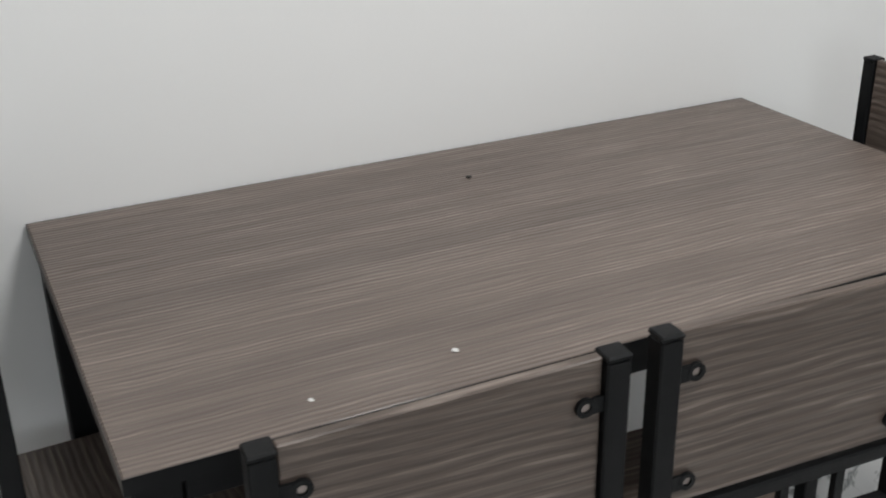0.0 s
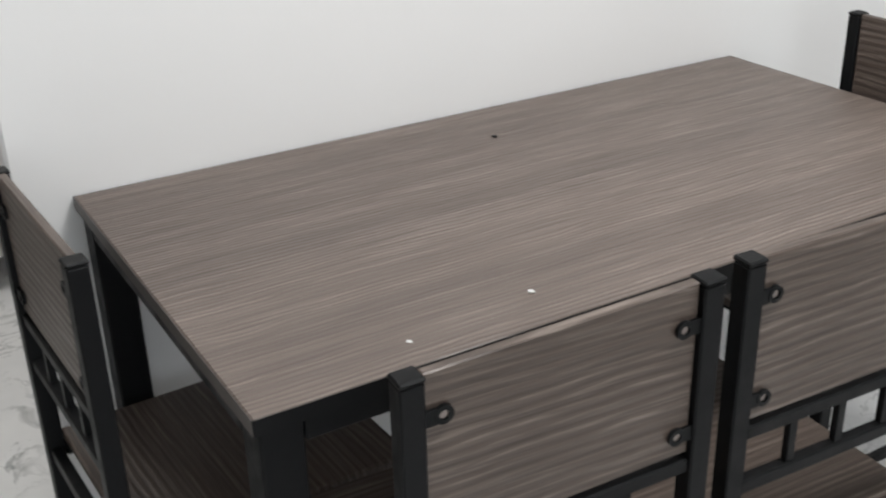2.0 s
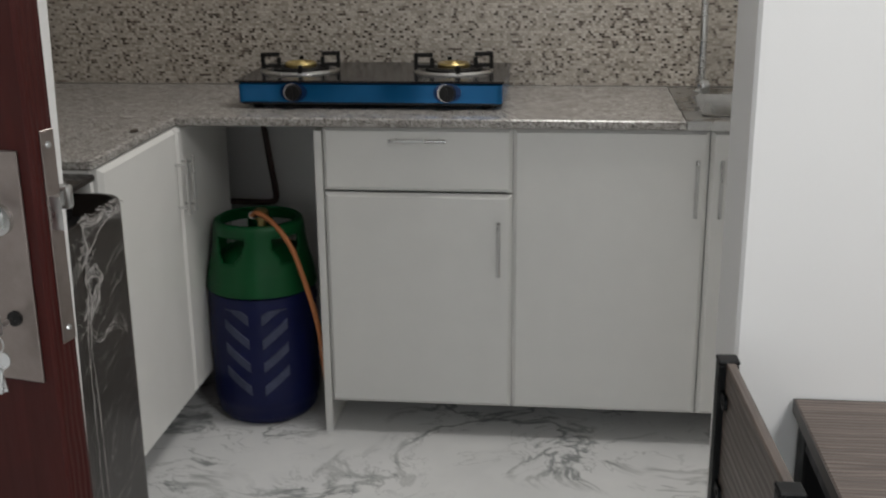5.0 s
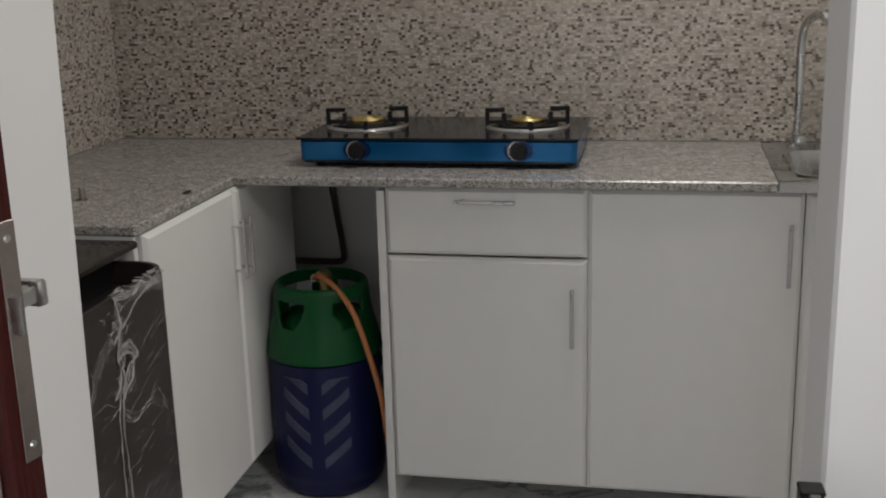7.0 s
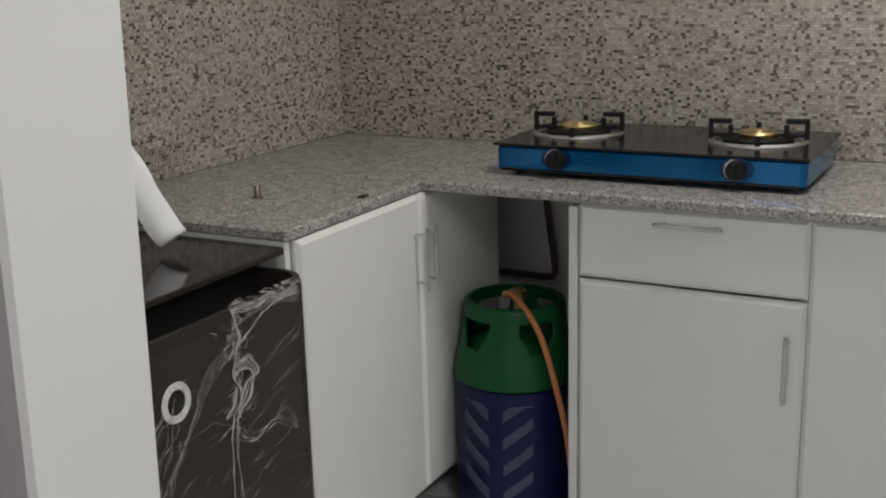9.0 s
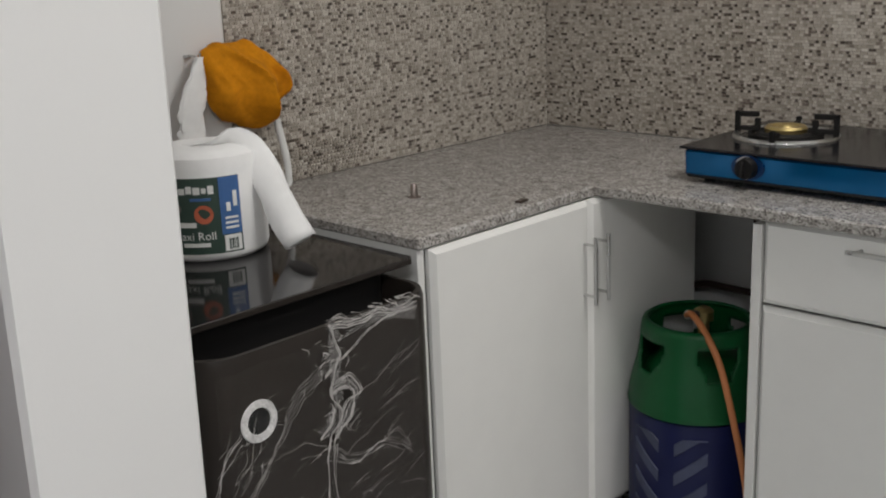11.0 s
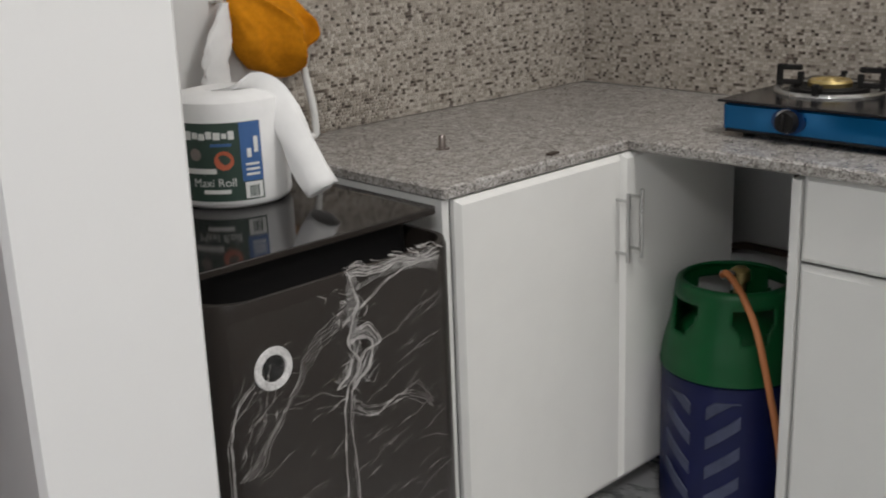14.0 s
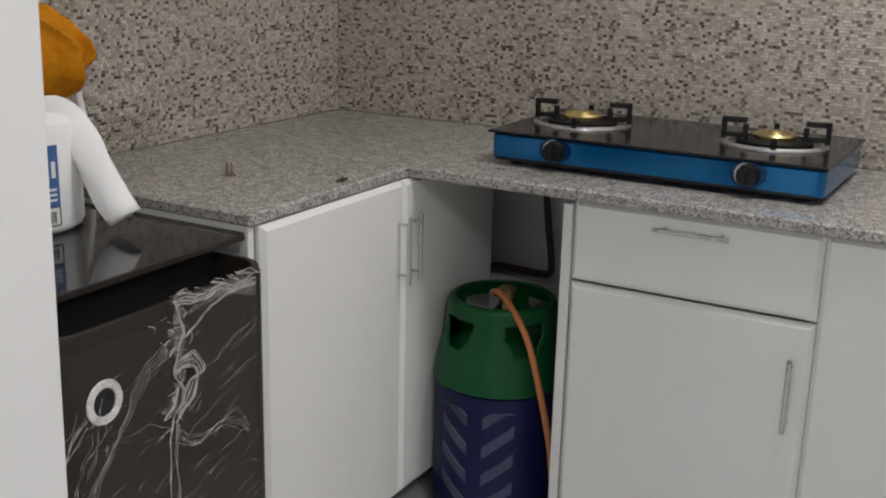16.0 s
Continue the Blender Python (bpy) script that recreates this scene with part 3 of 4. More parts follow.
def build_side_unit():
    u = thing("side_cabinet", pose(-1.06, 2.535, 0), "white laminate base cabinet with two doors beside the washing machine", "cabinet")
    d = -(KX0 + 1.06) - 0.003
    part("end_panel", box(bmesh.new(), (-d, 0.0, 0), (-0.018, 0.018, CB - 0.0005), 0.001), CARCASS, u)
    part("bottom_panel", box(bmesh.new(), (-d, 0.0185, 0.11), (-0.022, 0.94, 0.128)), CARCASS, u)
    part("end_panel", box(bmesh.new(), (-d, 0.922, 0.1285), (-0.022, 0.94, CB - 0.0005)), CARCASS, u)
    part("back_panel", box(bmesh.new(), (-d, 0.0185, 0.1285), (-d + 0.01, 0.9215, CB - 0.0005)), CARCASS, u)
    door = front("door", (-0.02, 0.022, 0.125), (0.0, 0.5035, 0.873), u, "x")
    handle(door, (0.0, 0.482, 0.65), (0.0, 0.482, 0.8), (0.03, 0, 0), 0.0042)
    door = front("door", (-0.02, 0.506, 0.125), (0.0, 0.94, 0.873), u, "x")
    handle(door, (0.0, 0.529, 0.65), (0.0, 0.529, 0.8), (0.03, 0, 0), 0.0042)
    part("leg", lathe(bmesh.new(), [(0, 0), (0.02, 0), (0.02, 0.008), (0.013, 0.012), (0.013, 0.1095), (0, 0.1095)], 16, (-0.14, 0.86, 0)), WASHER_DARK, u)
    return u


build_side_unit()


def build_sink():
    sk = thing("sink", pose(SINK_X, FRONT_Y, CB), "stainless steel kitchen sink set into the worktop", "sink")
    w, d, t = 0.62, KY1 - FRONT_Y - 0.008, CT - CB
    x0, x1, y0, y1 = 0.045, 0.5, 0.07, 0.43
    bm = bmesh.new()
    # deck with an opening, front apron and a bowl hanging in it
    for lo, hi in (((0, 0, t - 0.003), (x0, d, t)), ((x1, 0, t - 0.003), (w, d, t)), ((x0, 0, t - 0.003), (x1, y0, t)), ((x0, y1, t - 0.003), (x1, d, t))):
        box(bm, lo, hi)
    part("deck", bm, STEEL, sk)
    part("apron", box(bmesh.new(), (0, 0, 0.001), (w, 0.003, t - 0.0035)), STEEL, sk)
    bm = bmesh.new()
    rings = []
    for inset, z in ((-0.006, t + 0.003), (0.004, t + 0.003), (0.008, t - 0.02), (0.02, t - 0.15), (0.05, t - 0.16)):
        rings.append([bm.verts.new((x, y, z)) for x, y in rounded(x0 + inset, y0 + inset, x1 - inset, y1 - inset, 0.05)])
    for a, b in zip(rings, rings[1:]):
        for k in range(len(a)):
            bm.faces.new((a[k], a[(k + 1) % len(a)], b[(k + 1) % len(a)], b[k]))
    bm.faces.new(rings[-1])
    part("bowl", bm, STEEL, sk, "", True)
    part("drain", lathe(bmesh.new(), [(0, -0.126), (0.03, -0.126), (0.034, -0.129), (0, -0.129)], 20, ((x0 + x1) / 2, (y0 + y1) / 2, 0)), PLATE, sk)
    return sk


build_sink()


def build_faucet():
    f = thing("faucet", pose(0.335, 3.56, CT + 0.0005), "chrome gooseneck kitchen faucet on the sink deck", "faucet")
    part("base", lathe(bmesh.new(), [(0, 0), (0.024, 0), (0.024, 0.006), (0.016, 0.012), (0.015, 0.04), (0, 0.04)], 20), STEEL, f, "", True)
    bm = bmesh.new()
    tube(bm, smooth_path([(0, 0, 0.04), (0, 0, 0.16), (0, 0, 0.29), (0.015, -0.04, 0.34), (0.04, -0.11, 0.35), (0.06, -0.16, 0.31), (0.065, -0.17, 0.27)], 6), 0.0105, 14)
    part("spout", bm, STEEL, f, "", True)
    part("tap_knob", lathe(bmesh.new(), [(0, 0.0), (0.008, 0.0), (0.008, 0.012), (0.017, 0.016), (0.019, 0.03), (0.014, 0.04), (0, 0.042)], 18, (0.0, -0.055, 0)), STEEL, f, "", True)
    return f


build_faucet()


# ---- gas hob ----
def build_hob():
    hb = thing("gas_hob", pose(-0.945, 3.2, CT), "blue two-burner gas hob with a black glass top", "gas stove")
    w, d = 0.73, 0.40
    bm = bmesh.new()
    rings = []
    for inset, z in ((0.02, 0.012), (0.006, 0.016), (0.005, 0.066), (0.012, 0.0705)):
        rings.append([bm.verts.new((x, y, z)) for x, y in rounded(inset, inset, w - inset, d - inset, 0.018)])
    for a, b in zip(rings, rings[1:]):
        for k in range(len(a)):
            bm.faces.new((a[k], a[(k + 1) % len(a)], b[(k + 1) % len(a)], b[k]))
    bm.faces.new(list(reversed(rings[0])))
    bm.faces.new(rings[-1])
    part("body", bm, HOB_BLUE, hb, "glossy blue enamel body", True)
    part("glass_top", box(bmesh.new(), (0, 0, 0.071), (w, d, 0.077), 0.002, 2), HOB_GLASS, hb, "black glass top")
    part("trim_strip", box(bmesh.new(), (0.02, 0.002, 0.0125), (w - 0.02, 0.006, 0.0185), 0.001), WASHER_DARK, hb)
    for x in (0.05, w - 0.05):
        for y in (0.05, d - 0.05):
            part("foot", lathe(bmesh.new(), [(0, 0), (0.014, 0), (0.016, 0.0118), (0, 0.0118)], 14, (x, y, 0)), WASHER_DARK, hb)
    for x in (0.162, 0.578):
        bm = bmesh.new()
        disc_y(bm, x, 0.003, 0.046, 0.026, 0.005, 32)
        for v in bm.verts:
            v.co.x = x + (v.co.x - x) * 1.42
        bez = part("knob_bezel", bm, HOB_DEEP, hb, "deep blue oval knob surround", True)
        bm = bmesh.new()
        disc_y(bm, x - 0.003, -0.0005, 0.046, 0.0238, 0.003, 28)
        part("knob_ring", bm, STEEL, bez, "thin steel ring", True)
        bm = bmesh.new()
        disc_y(bm, x + 0.001, -0.009, 0.046, 0.0205, 0.018, 24, 0.023)
        box(bm, (x - 0.0035, -0.026, 0.03), (x + 0.0035, -0.018, 0.062), 0.001)
        part("knob", bm, WASHER_DARK, bez, "black control knob", True)
    for x in (0.135, 0.575):
        cx, cy = x, 0.215
        bm = bmesh.new()
        lathe(bm, [(0.098, 0.0775), (0.102, 0.083), (0.108, 0.0845), (0.113, 0.081), (0.114, 0.0775)], 48, (cx, cy, 0))
        part("drip_ring", bm, STEEL, hb, "bright steel drip ring", True)
        bn = part("burner", lathe(bmesh.new(), [(0, 0.088), (0.045, 0.088), (0.046, 0.096), (0.041, 0.101), (0.03, 0.1005), (0.027, 0.097), (0.019, 0.098), (0.014, 0.104), (0.006, 0.106), (0, 0.106)], 36, (cx, cy, 0)), BRASS, hb, "brass burner head", True)
        part("burner_base", lathe(bmesh.new(), [(0, 0.0775), (0.06, 0.0775), (0.062, 0.083), (0.056, 0.0878), (0, 0.0878)], 36, (cx, cy, 0)), CAST, bn, "black burner base", True)
        part("igniter", lathe(bmesh.new(), [(0, 0.0), (0.003, 0), (0.003, 0.02), (0.0015, 0.026), (0, 0.027)], 10, (cx + 0.004, cy + 0.066, 0.0775)), STEEL, bn)
        grate = part("pan_support", lathe(bmesh.new(), [(0.074, 0.0785), (0.08, 0.0785), (0.08, 0.0865), (0.074, 0.0865), (0.074, 0.0785)], 40, (cx, cy, 0)), CAST, hb, "black cast iron pan support", True)
        for k in range(4):
            bm = bmesh.new()
            box(bm, (0.068, -0.006, 0.086), (0.112, 0.006, 0.096), 0.001)
            if k % 2 == 0:
                box(bm, (0.101, -0.006, 0.0785), (0.112, 0.006, 0.128), 0.001)
                box(bm, (0.06, -0.006, 0.117), (0.112, 0.006, 0.128), 0.001)
                box(bm, (0.056, -0.006, 0.086), (0.068, 0.006, 0.114), 0.001)
            else:
                box(bm, (0.101, -0.006, 0.0785), (0.112, 0.006, 0.104), 0.001)
            bmesh.ops.rotate(bm, verts=bm.verts, cent=(0, 0, 0), matrix=Matrix.Rotation(radians(90 * k + 12), 3, "Z"))
            bmesh.ops.translate(bm, verts=bm.verts, vec=(cx, cy, 0))
            part("prong", bm, CAST, grate)
    return hb


build_hob()


# ---- gas cylinder ----
def shell(bm, profile, skip=None, segments=72):
    """A turned sheet with openings: skip(angle in degrees, height) leaves a face out."""
    rings = [[bm.verts.new((r * math.cos(2 * math.pi * k / segments), r * math.sin(2 * math.pi * k / segments), z)) for k in range(segments)] for r, z in profile]
    for (a, b), (p, q) in zip(zip(rings, rings[1:]), zip(profile, profile[1:])):
        for k in range(segments):
            j = (k + 1) % segments
            if skip and skip(360 * (k + 0.5) / segments, (p[1] + q[1]) / 2):
                continue
            bm.faces.new((a[k], a[j], b[j], b[k]))
    return bm


def build_cylinder():
    gc = thing("gas_cylinder", pose(-0.913, 3.244, 0), "green and dark blue composite gas cylinder with chevron ribs", "gas cylinder")
    part("blue_shell", lathe(bmesh.new(), [(0, 0.004), (0.12, 0.0), (0.128, 0.004), (0.14, 0.018), (0.145, 0.028), (0.145, 0.05), (0.151, 0.058), (0.153, 0.075), (0.153, 0.37), (0.15, 0.384), (0.14, 0.388), (0, 0.388)], 56), BLUE, gc, "dark blue plastic jacket", True)
    axis, r = -84, 0.1535
    for turn in (0, 120, 240):
        for side in (-1, 1):
            for row in range(4):
                bm = bmesh.new()
                z0 = 0.1 + 0.07 * row
                quad = []
                for u, dz in ((0.0, 0.0), (0.25, 0.014), (0.5, 0.028), (0.75, 0.042), (1.0, 0.056)):
                    a = radians(axis + turn + side * (7 + 27 * u))
                    quad.append([bm.verts.new(((r + e) * math.cos(a), (r + e) * math.sin(a), min(0.352 + 0.1 * h, z0 + dz + h))) for e, h in ((-0.001, 0), (0.0025, 0.002), (0.0025, 0.028), (-0.001, 0.03))])
                for a, b in zip(quad, quad[1:]):
                    for k in range(3):
                        bm.faces.new((a[k], a[k + 1], b[k + 1], b[k]))
                bm.faces.new(quad[0])
                bm.faces.new(list(reversed(quad[-1])))
                part("chevron_rib", bm, CHEVRON, gc)

    tab = -77

    def windows(a, z):
        near = min(abs((a - c + 180) % 360 - 180) for c in (tab - 38, tab + 38, tab + 142, tab + 218))
        return 0.482 < z < 0.552 and near < 9 + 13 * min(1, (z - 0.48) / 0.05)

    profile = [(0.149, 0.3885), (0.156, 0.391), (0.157, 0.398), (0.155, 0.404), (0.154, 0.42), (0.15, 0.44), (0.146, 0.457), (0.142, 0.472), (0.139, 0.482), (0.137, 0.492), (0.135, 0.501), (0.1335, 0.51), (0.132, 0.518), (0.1305, 0.53), (0.1295, 0.541), (0.129, 0.552), (0.128, 0.562), (0.127, 0.574), (0.124, 0.583), (0.118, 0.587), (0.11, 0.587)]
    bm = shell(bmesh.new(), profile, windows, 120)
    sh = part("green_shroud", bm, GREEN, gc, "green plastic carrying collar", True)
    mod = sh.modifiers.new("thickness", "SOLIDIFY")
    mod.thickness, mod.offset = 0.007, -1
    part("dome", lathe(bmesh.new(), [(0, 0.52), (0.04, 0.518), (0.08, 0.506), (0.11, 0.482), (0.128, 0.45), (0.138, 0.415), (0.14, 0.392), (0, 0.392)], 40), GREEN, gc, "", True)
    vx, vy = 0.006, 0.01
    vb = part("valve", lathe(bmesh.new(), [(0, 0.49), (0.019, 0.49), (0.019, 0.53), (0.013, 0.535), (0.013, 0.575), (0.022, 0.578), (0.022, 0.6), (0.012, 0.608), (0, 0.608)], 20, (vx, vy, 0)), BRASS, gc, "brass valve with regulator", True)
    bm = bmesh.new()
    tube(bm, [(vx, vy, 0.59), (vx - 0.012, vy - 0.05, 0.6)], [0.009, 0.0105], 12)
    part("nozzle", bm, STEEL, vb, "", True)
    bm = bmesh.new()
    tube(bm, smooth_path([(vx - 0.012, vy - 0.05, 0.6), (vx + 0.014, vy - 0.072, 0.612), (0.07, -0.09, 0.588), (0.12, -0.112, 0.53), (0.16, -0.122, 0.42), (0.188, -0.12, 0.3), (0.192, -0.1, 0.2), (0.192, -0.06, 0.11), (0.188, 0.0, 0.06), (0.18, 0.15, 0.03)], 8), 0.0075, 12)
    part("orange_hose", bm, HOSE_ORANGE, gc, "orange rubber gas hose", True)
    return gc


build_cylinder()

# dark hose that drops behind the cylinder from the hob
bm = bmesh.new()
tube(bm, smooth_path([(-1.0, 3.62, 0.868), (-0.988, 3.62, 0.78), (-0.974, 3.62, 0.67), (-0.961, 3.62, 0.575), (-0.962, 3.62, 0.54), (-0.985, 3.62, 0.531), (-1.05, 3.62, 0.531), (-1.13, 3.62, 0.528), (-1.17, 3.615, 0.49), (-1.18, 3.61, 0.3), (-1.18, 3.6, 0.0095)], 6), 0.0095, 12)
tagged(part("gas_hose", bm, HOSE_DARK, None, "", True), "dark brown rubber hose hanging behind the gas cylinder", "hose")


# ---- washing machine ----
def strand(bm, points, r, wobble=0.004):
    path = smooth_path(points, 7)
    radii = []
    for k, p in enumerate(path):
        n = noise.noise_vector(p * 45)
        p.x += abs(n.x) * 0.003
        p.y += n.y * wobble
        p.z += n.z * wobble
        radii.append(0.72 * r * (0.2 + 1.1 * abs(noise.noise(p * 90))))
    tube(bm, path, radii, 4)


def ribbon(bm, points, widths, across=6, crumple=0.004, seed=0.0):
    """A crumpled band of thin film along points on the machine's front; widths at its two ends and middle."""
    path = smooth_path(points, 10)
    rows = []
    for k, p in enumerate(path):
        u = k / (len(path) - 1)
        a, m, b = widths
        wide = a + (m - a) * min(1, 2 * u) + (b - m) * max(0, 2 * u - 1)
        way = path[min(k + 1, len(path) - 1)] - path[max(k - 1, 0)]
        side = Vector((0, way.z, -way.y)).normalized()
        line = []
        for j in range(across + 1):
            q = p + side * wide * (j / across - 0.5) * (1 + 0.5 * noise.noise(Vector((u * 6, seed, j))))
            fold = abs(noise.noise(Vector((q.y * 120, q.z * 55, seed)))) + 0.5 * abs(noise.noise(Vector((q.y * 240, q.z * 140, seed))))
            line.append(bm.verts.new((p.x + 0.001 + crumple * fold, q.y, q.z)))
        rows.append(line)
    for a, b in zip(rows, rows[1:]):
        for k in range(across):
            bm.faces.new((a[k], a[k + 1], b[k + 1], b[k]))


def build_washer():
    fx, y0, y1 = -0.965, 1.958, 2.476
    wm = thing("washing_machine", pose(fx, y0, 0), "dark grey top-loading washing machine still wrapped in clear film", "washing machine")
    w = y1 - y0
    bm = bmesh.new()
    rings = []
    for inset, z in ((0.006, 0.03), (0.0, 0.04), (0.0, 0.832), (0.003, 0.842), (0.011, 0.842), (0.014, 0.835), (0.016, 0.79)):
        rings.append([bm.verts.new((x, y, z)) for x, y in rounded(-0.66 + inset, 0.026 + inset, -inset, w - inset, 0.07 - inset * 0.5, 10)])
    for a, b in zip(rings, rings[1:]):
        for k in range(len(a)):
            bm.faces.new((a[k], a[(k + 1) % len(a)], b[(k + 1) % len(a)], b[k]))
    bm.faces.new(list(reversed(rings[0])))
    part("body", bm, WASHER, wm, "", True)
    part("top_deck", prism(rounded(-0.643, 0.044, -0.017, w - 0.017, 0.06), 0.775, 0.795), WASHER_DARK, wm)
    part("lid_frame", prism(rounded(-0.60, 0.05, -0.115, w - 0.02, 0.02), 0.7955, 0.8645), WASHER_DARK, wm)
    part("lid", prism(rounded(-0.62, 0.004, -0.083, w + 0.022, 0.012), 0.865, 0.877), LID_GLASS, wm, "smoked black glass lid")
    part("lid_edge", box(bmesh.new(), (-0.0835, 0.012, 0.8655), (-0.0805, w + 0.014, 0.8765), 0.001), WASHER, wm, "thin grey lid edge")
    for x in (-0.6, -0.06):
        for y in (0.06, w - 0.06):
            part("foot", lathe(bmesh.new(), [(0, 0), (0.022, 0), (0.022, 0.012), (0.014, 0.016), (0.014, 0.0305), (0, 0.0305)], 14, (x, y, 0)), WASHER_DARK, wm)
    # round badge
    bm = bmesh.new()
    n = 36
    rr = [[bm.verts.new((x, 0.118 + r * math.cos(2 * math.pi * k / n), 0.732 + r * math.sin(2 * math.pi * k / n))) for k in range(n)] for r, x in ((0.021, 0.0008), (0.022, 0.003), (0.033, 0.003), (0.034, 0.0008))]
    for a, b in zip(rr, rr[1:]):
        for k in range(n):
            bm.faces.new((a[k], a[(k + 1) % n], b[(k + 1) % n], b[k]))
    badge = part("badge_ring", bm, BADGE, wm, "round white badge", True)
    bm = bmesh.new()
    rim = []
    for k in range(40):
        a = 2 * math.pi * k / 40
        q = 0.0185 + 0.0022 * math.cos(10 * a)
        rim.append((0.118 + q * math.cos(a), 0.732 + q * math.sin(a)))
    low = [bm.verts.new((0.0004, y, z)) for y, z in rim]
    high = [bm.verts.new((0.002, 0.118 + (y - 0.118) * 0.94, 0.732 + (z - 0.732) * 0.94)) for y, z in rim]
    bm.faces.new(high)
    for k in range(40):
        bm.faces.new((low[k], low[(k + 1) % 40], high[(k + 1) % 40], high[k]))
    part("badge_emblem", bm, BADGE_DARK, badge, "dark scalloped emblem")
    # wrapping film, drawn into strands and a knot, its glints modelled as pale strands
    rng = random.Random(4)
    film = bmesh.new()
    s = 0.002
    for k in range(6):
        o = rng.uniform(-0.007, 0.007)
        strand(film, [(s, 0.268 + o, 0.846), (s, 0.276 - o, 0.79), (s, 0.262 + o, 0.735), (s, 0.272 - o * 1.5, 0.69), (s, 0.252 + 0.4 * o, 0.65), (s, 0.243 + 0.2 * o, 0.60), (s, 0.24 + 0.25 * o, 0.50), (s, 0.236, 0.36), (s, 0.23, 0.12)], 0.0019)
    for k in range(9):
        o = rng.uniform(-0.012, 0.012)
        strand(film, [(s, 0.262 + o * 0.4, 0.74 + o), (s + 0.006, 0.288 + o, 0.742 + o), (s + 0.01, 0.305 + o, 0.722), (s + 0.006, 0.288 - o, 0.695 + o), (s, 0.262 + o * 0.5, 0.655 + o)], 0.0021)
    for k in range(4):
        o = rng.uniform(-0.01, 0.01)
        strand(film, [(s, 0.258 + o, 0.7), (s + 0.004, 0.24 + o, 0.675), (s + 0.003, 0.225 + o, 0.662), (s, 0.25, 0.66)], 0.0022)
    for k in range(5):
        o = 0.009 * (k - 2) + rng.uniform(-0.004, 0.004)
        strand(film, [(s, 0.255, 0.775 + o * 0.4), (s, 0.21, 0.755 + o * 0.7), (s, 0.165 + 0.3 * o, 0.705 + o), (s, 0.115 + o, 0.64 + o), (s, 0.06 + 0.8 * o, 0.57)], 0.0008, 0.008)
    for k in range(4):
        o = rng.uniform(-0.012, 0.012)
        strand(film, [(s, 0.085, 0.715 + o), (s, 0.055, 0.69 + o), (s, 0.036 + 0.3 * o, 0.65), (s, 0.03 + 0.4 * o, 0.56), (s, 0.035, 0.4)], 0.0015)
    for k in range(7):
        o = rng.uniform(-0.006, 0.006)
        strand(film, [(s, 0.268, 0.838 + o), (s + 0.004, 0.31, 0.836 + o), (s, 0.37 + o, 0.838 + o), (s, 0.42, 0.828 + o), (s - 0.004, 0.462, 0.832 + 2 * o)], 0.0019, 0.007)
    # short thin strands: glints on the wrinkles, put in as pale shapes
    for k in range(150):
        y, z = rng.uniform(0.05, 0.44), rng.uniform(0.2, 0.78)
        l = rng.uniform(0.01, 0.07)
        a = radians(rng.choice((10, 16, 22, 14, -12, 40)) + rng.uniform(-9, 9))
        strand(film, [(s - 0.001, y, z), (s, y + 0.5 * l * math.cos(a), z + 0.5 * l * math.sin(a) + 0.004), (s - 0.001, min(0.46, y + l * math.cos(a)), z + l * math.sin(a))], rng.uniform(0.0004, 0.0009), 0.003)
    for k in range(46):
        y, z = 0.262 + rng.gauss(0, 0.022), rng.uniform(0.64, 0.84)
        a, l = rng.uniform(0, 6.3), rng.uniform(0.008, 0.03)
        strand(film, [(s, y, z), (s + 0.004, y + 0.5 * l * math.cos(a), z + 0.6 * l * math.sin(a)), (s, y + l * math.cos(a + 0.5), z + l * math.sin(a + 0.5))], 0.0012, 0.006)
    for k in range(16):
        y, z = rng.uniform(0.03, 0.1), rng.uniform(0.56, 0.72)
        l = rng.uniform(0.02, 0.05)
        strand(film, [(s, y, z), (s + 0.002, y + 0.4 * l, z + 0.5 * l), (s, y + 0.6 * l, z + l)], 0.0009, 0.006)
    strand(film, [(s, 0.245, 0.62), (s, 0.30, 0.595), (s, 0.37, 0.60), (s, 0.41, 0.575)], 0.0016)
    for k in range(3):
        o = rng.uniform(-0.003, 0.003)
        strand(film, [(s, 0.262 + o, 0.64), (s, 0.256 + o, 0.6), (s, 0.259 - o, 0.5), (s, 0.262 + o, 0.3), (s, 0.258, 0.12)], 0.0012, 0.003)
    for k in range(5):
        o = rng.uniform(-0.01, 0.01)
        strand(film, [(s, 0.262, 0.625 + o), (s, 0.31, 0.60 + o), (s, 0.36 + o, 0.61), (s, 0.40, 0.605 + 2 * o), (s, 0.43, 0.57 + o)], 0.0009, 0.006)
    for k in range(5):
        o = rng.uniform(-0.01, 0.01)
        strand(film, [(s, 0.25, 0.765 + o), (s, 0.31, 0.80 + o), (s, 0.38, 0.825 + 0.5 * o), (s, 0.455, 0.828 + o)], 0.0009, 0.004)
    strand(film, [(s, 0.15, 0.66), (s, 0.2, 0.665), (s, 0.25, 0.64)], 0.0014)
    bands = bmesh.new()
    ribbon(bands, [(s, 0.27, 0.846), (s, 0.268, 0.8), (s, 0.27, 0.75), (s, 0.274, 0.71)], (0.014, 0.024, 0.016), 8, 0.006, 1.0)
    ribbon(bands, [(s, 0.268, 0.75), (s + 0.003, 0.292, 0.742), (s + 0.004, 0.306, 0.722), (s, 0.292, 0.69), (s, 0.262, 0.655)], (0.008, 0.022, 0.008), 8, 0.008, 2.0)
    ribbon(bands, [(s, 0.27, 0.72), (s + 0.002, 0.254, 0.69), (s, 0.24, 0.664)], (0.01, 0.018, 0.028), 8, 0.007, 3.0)
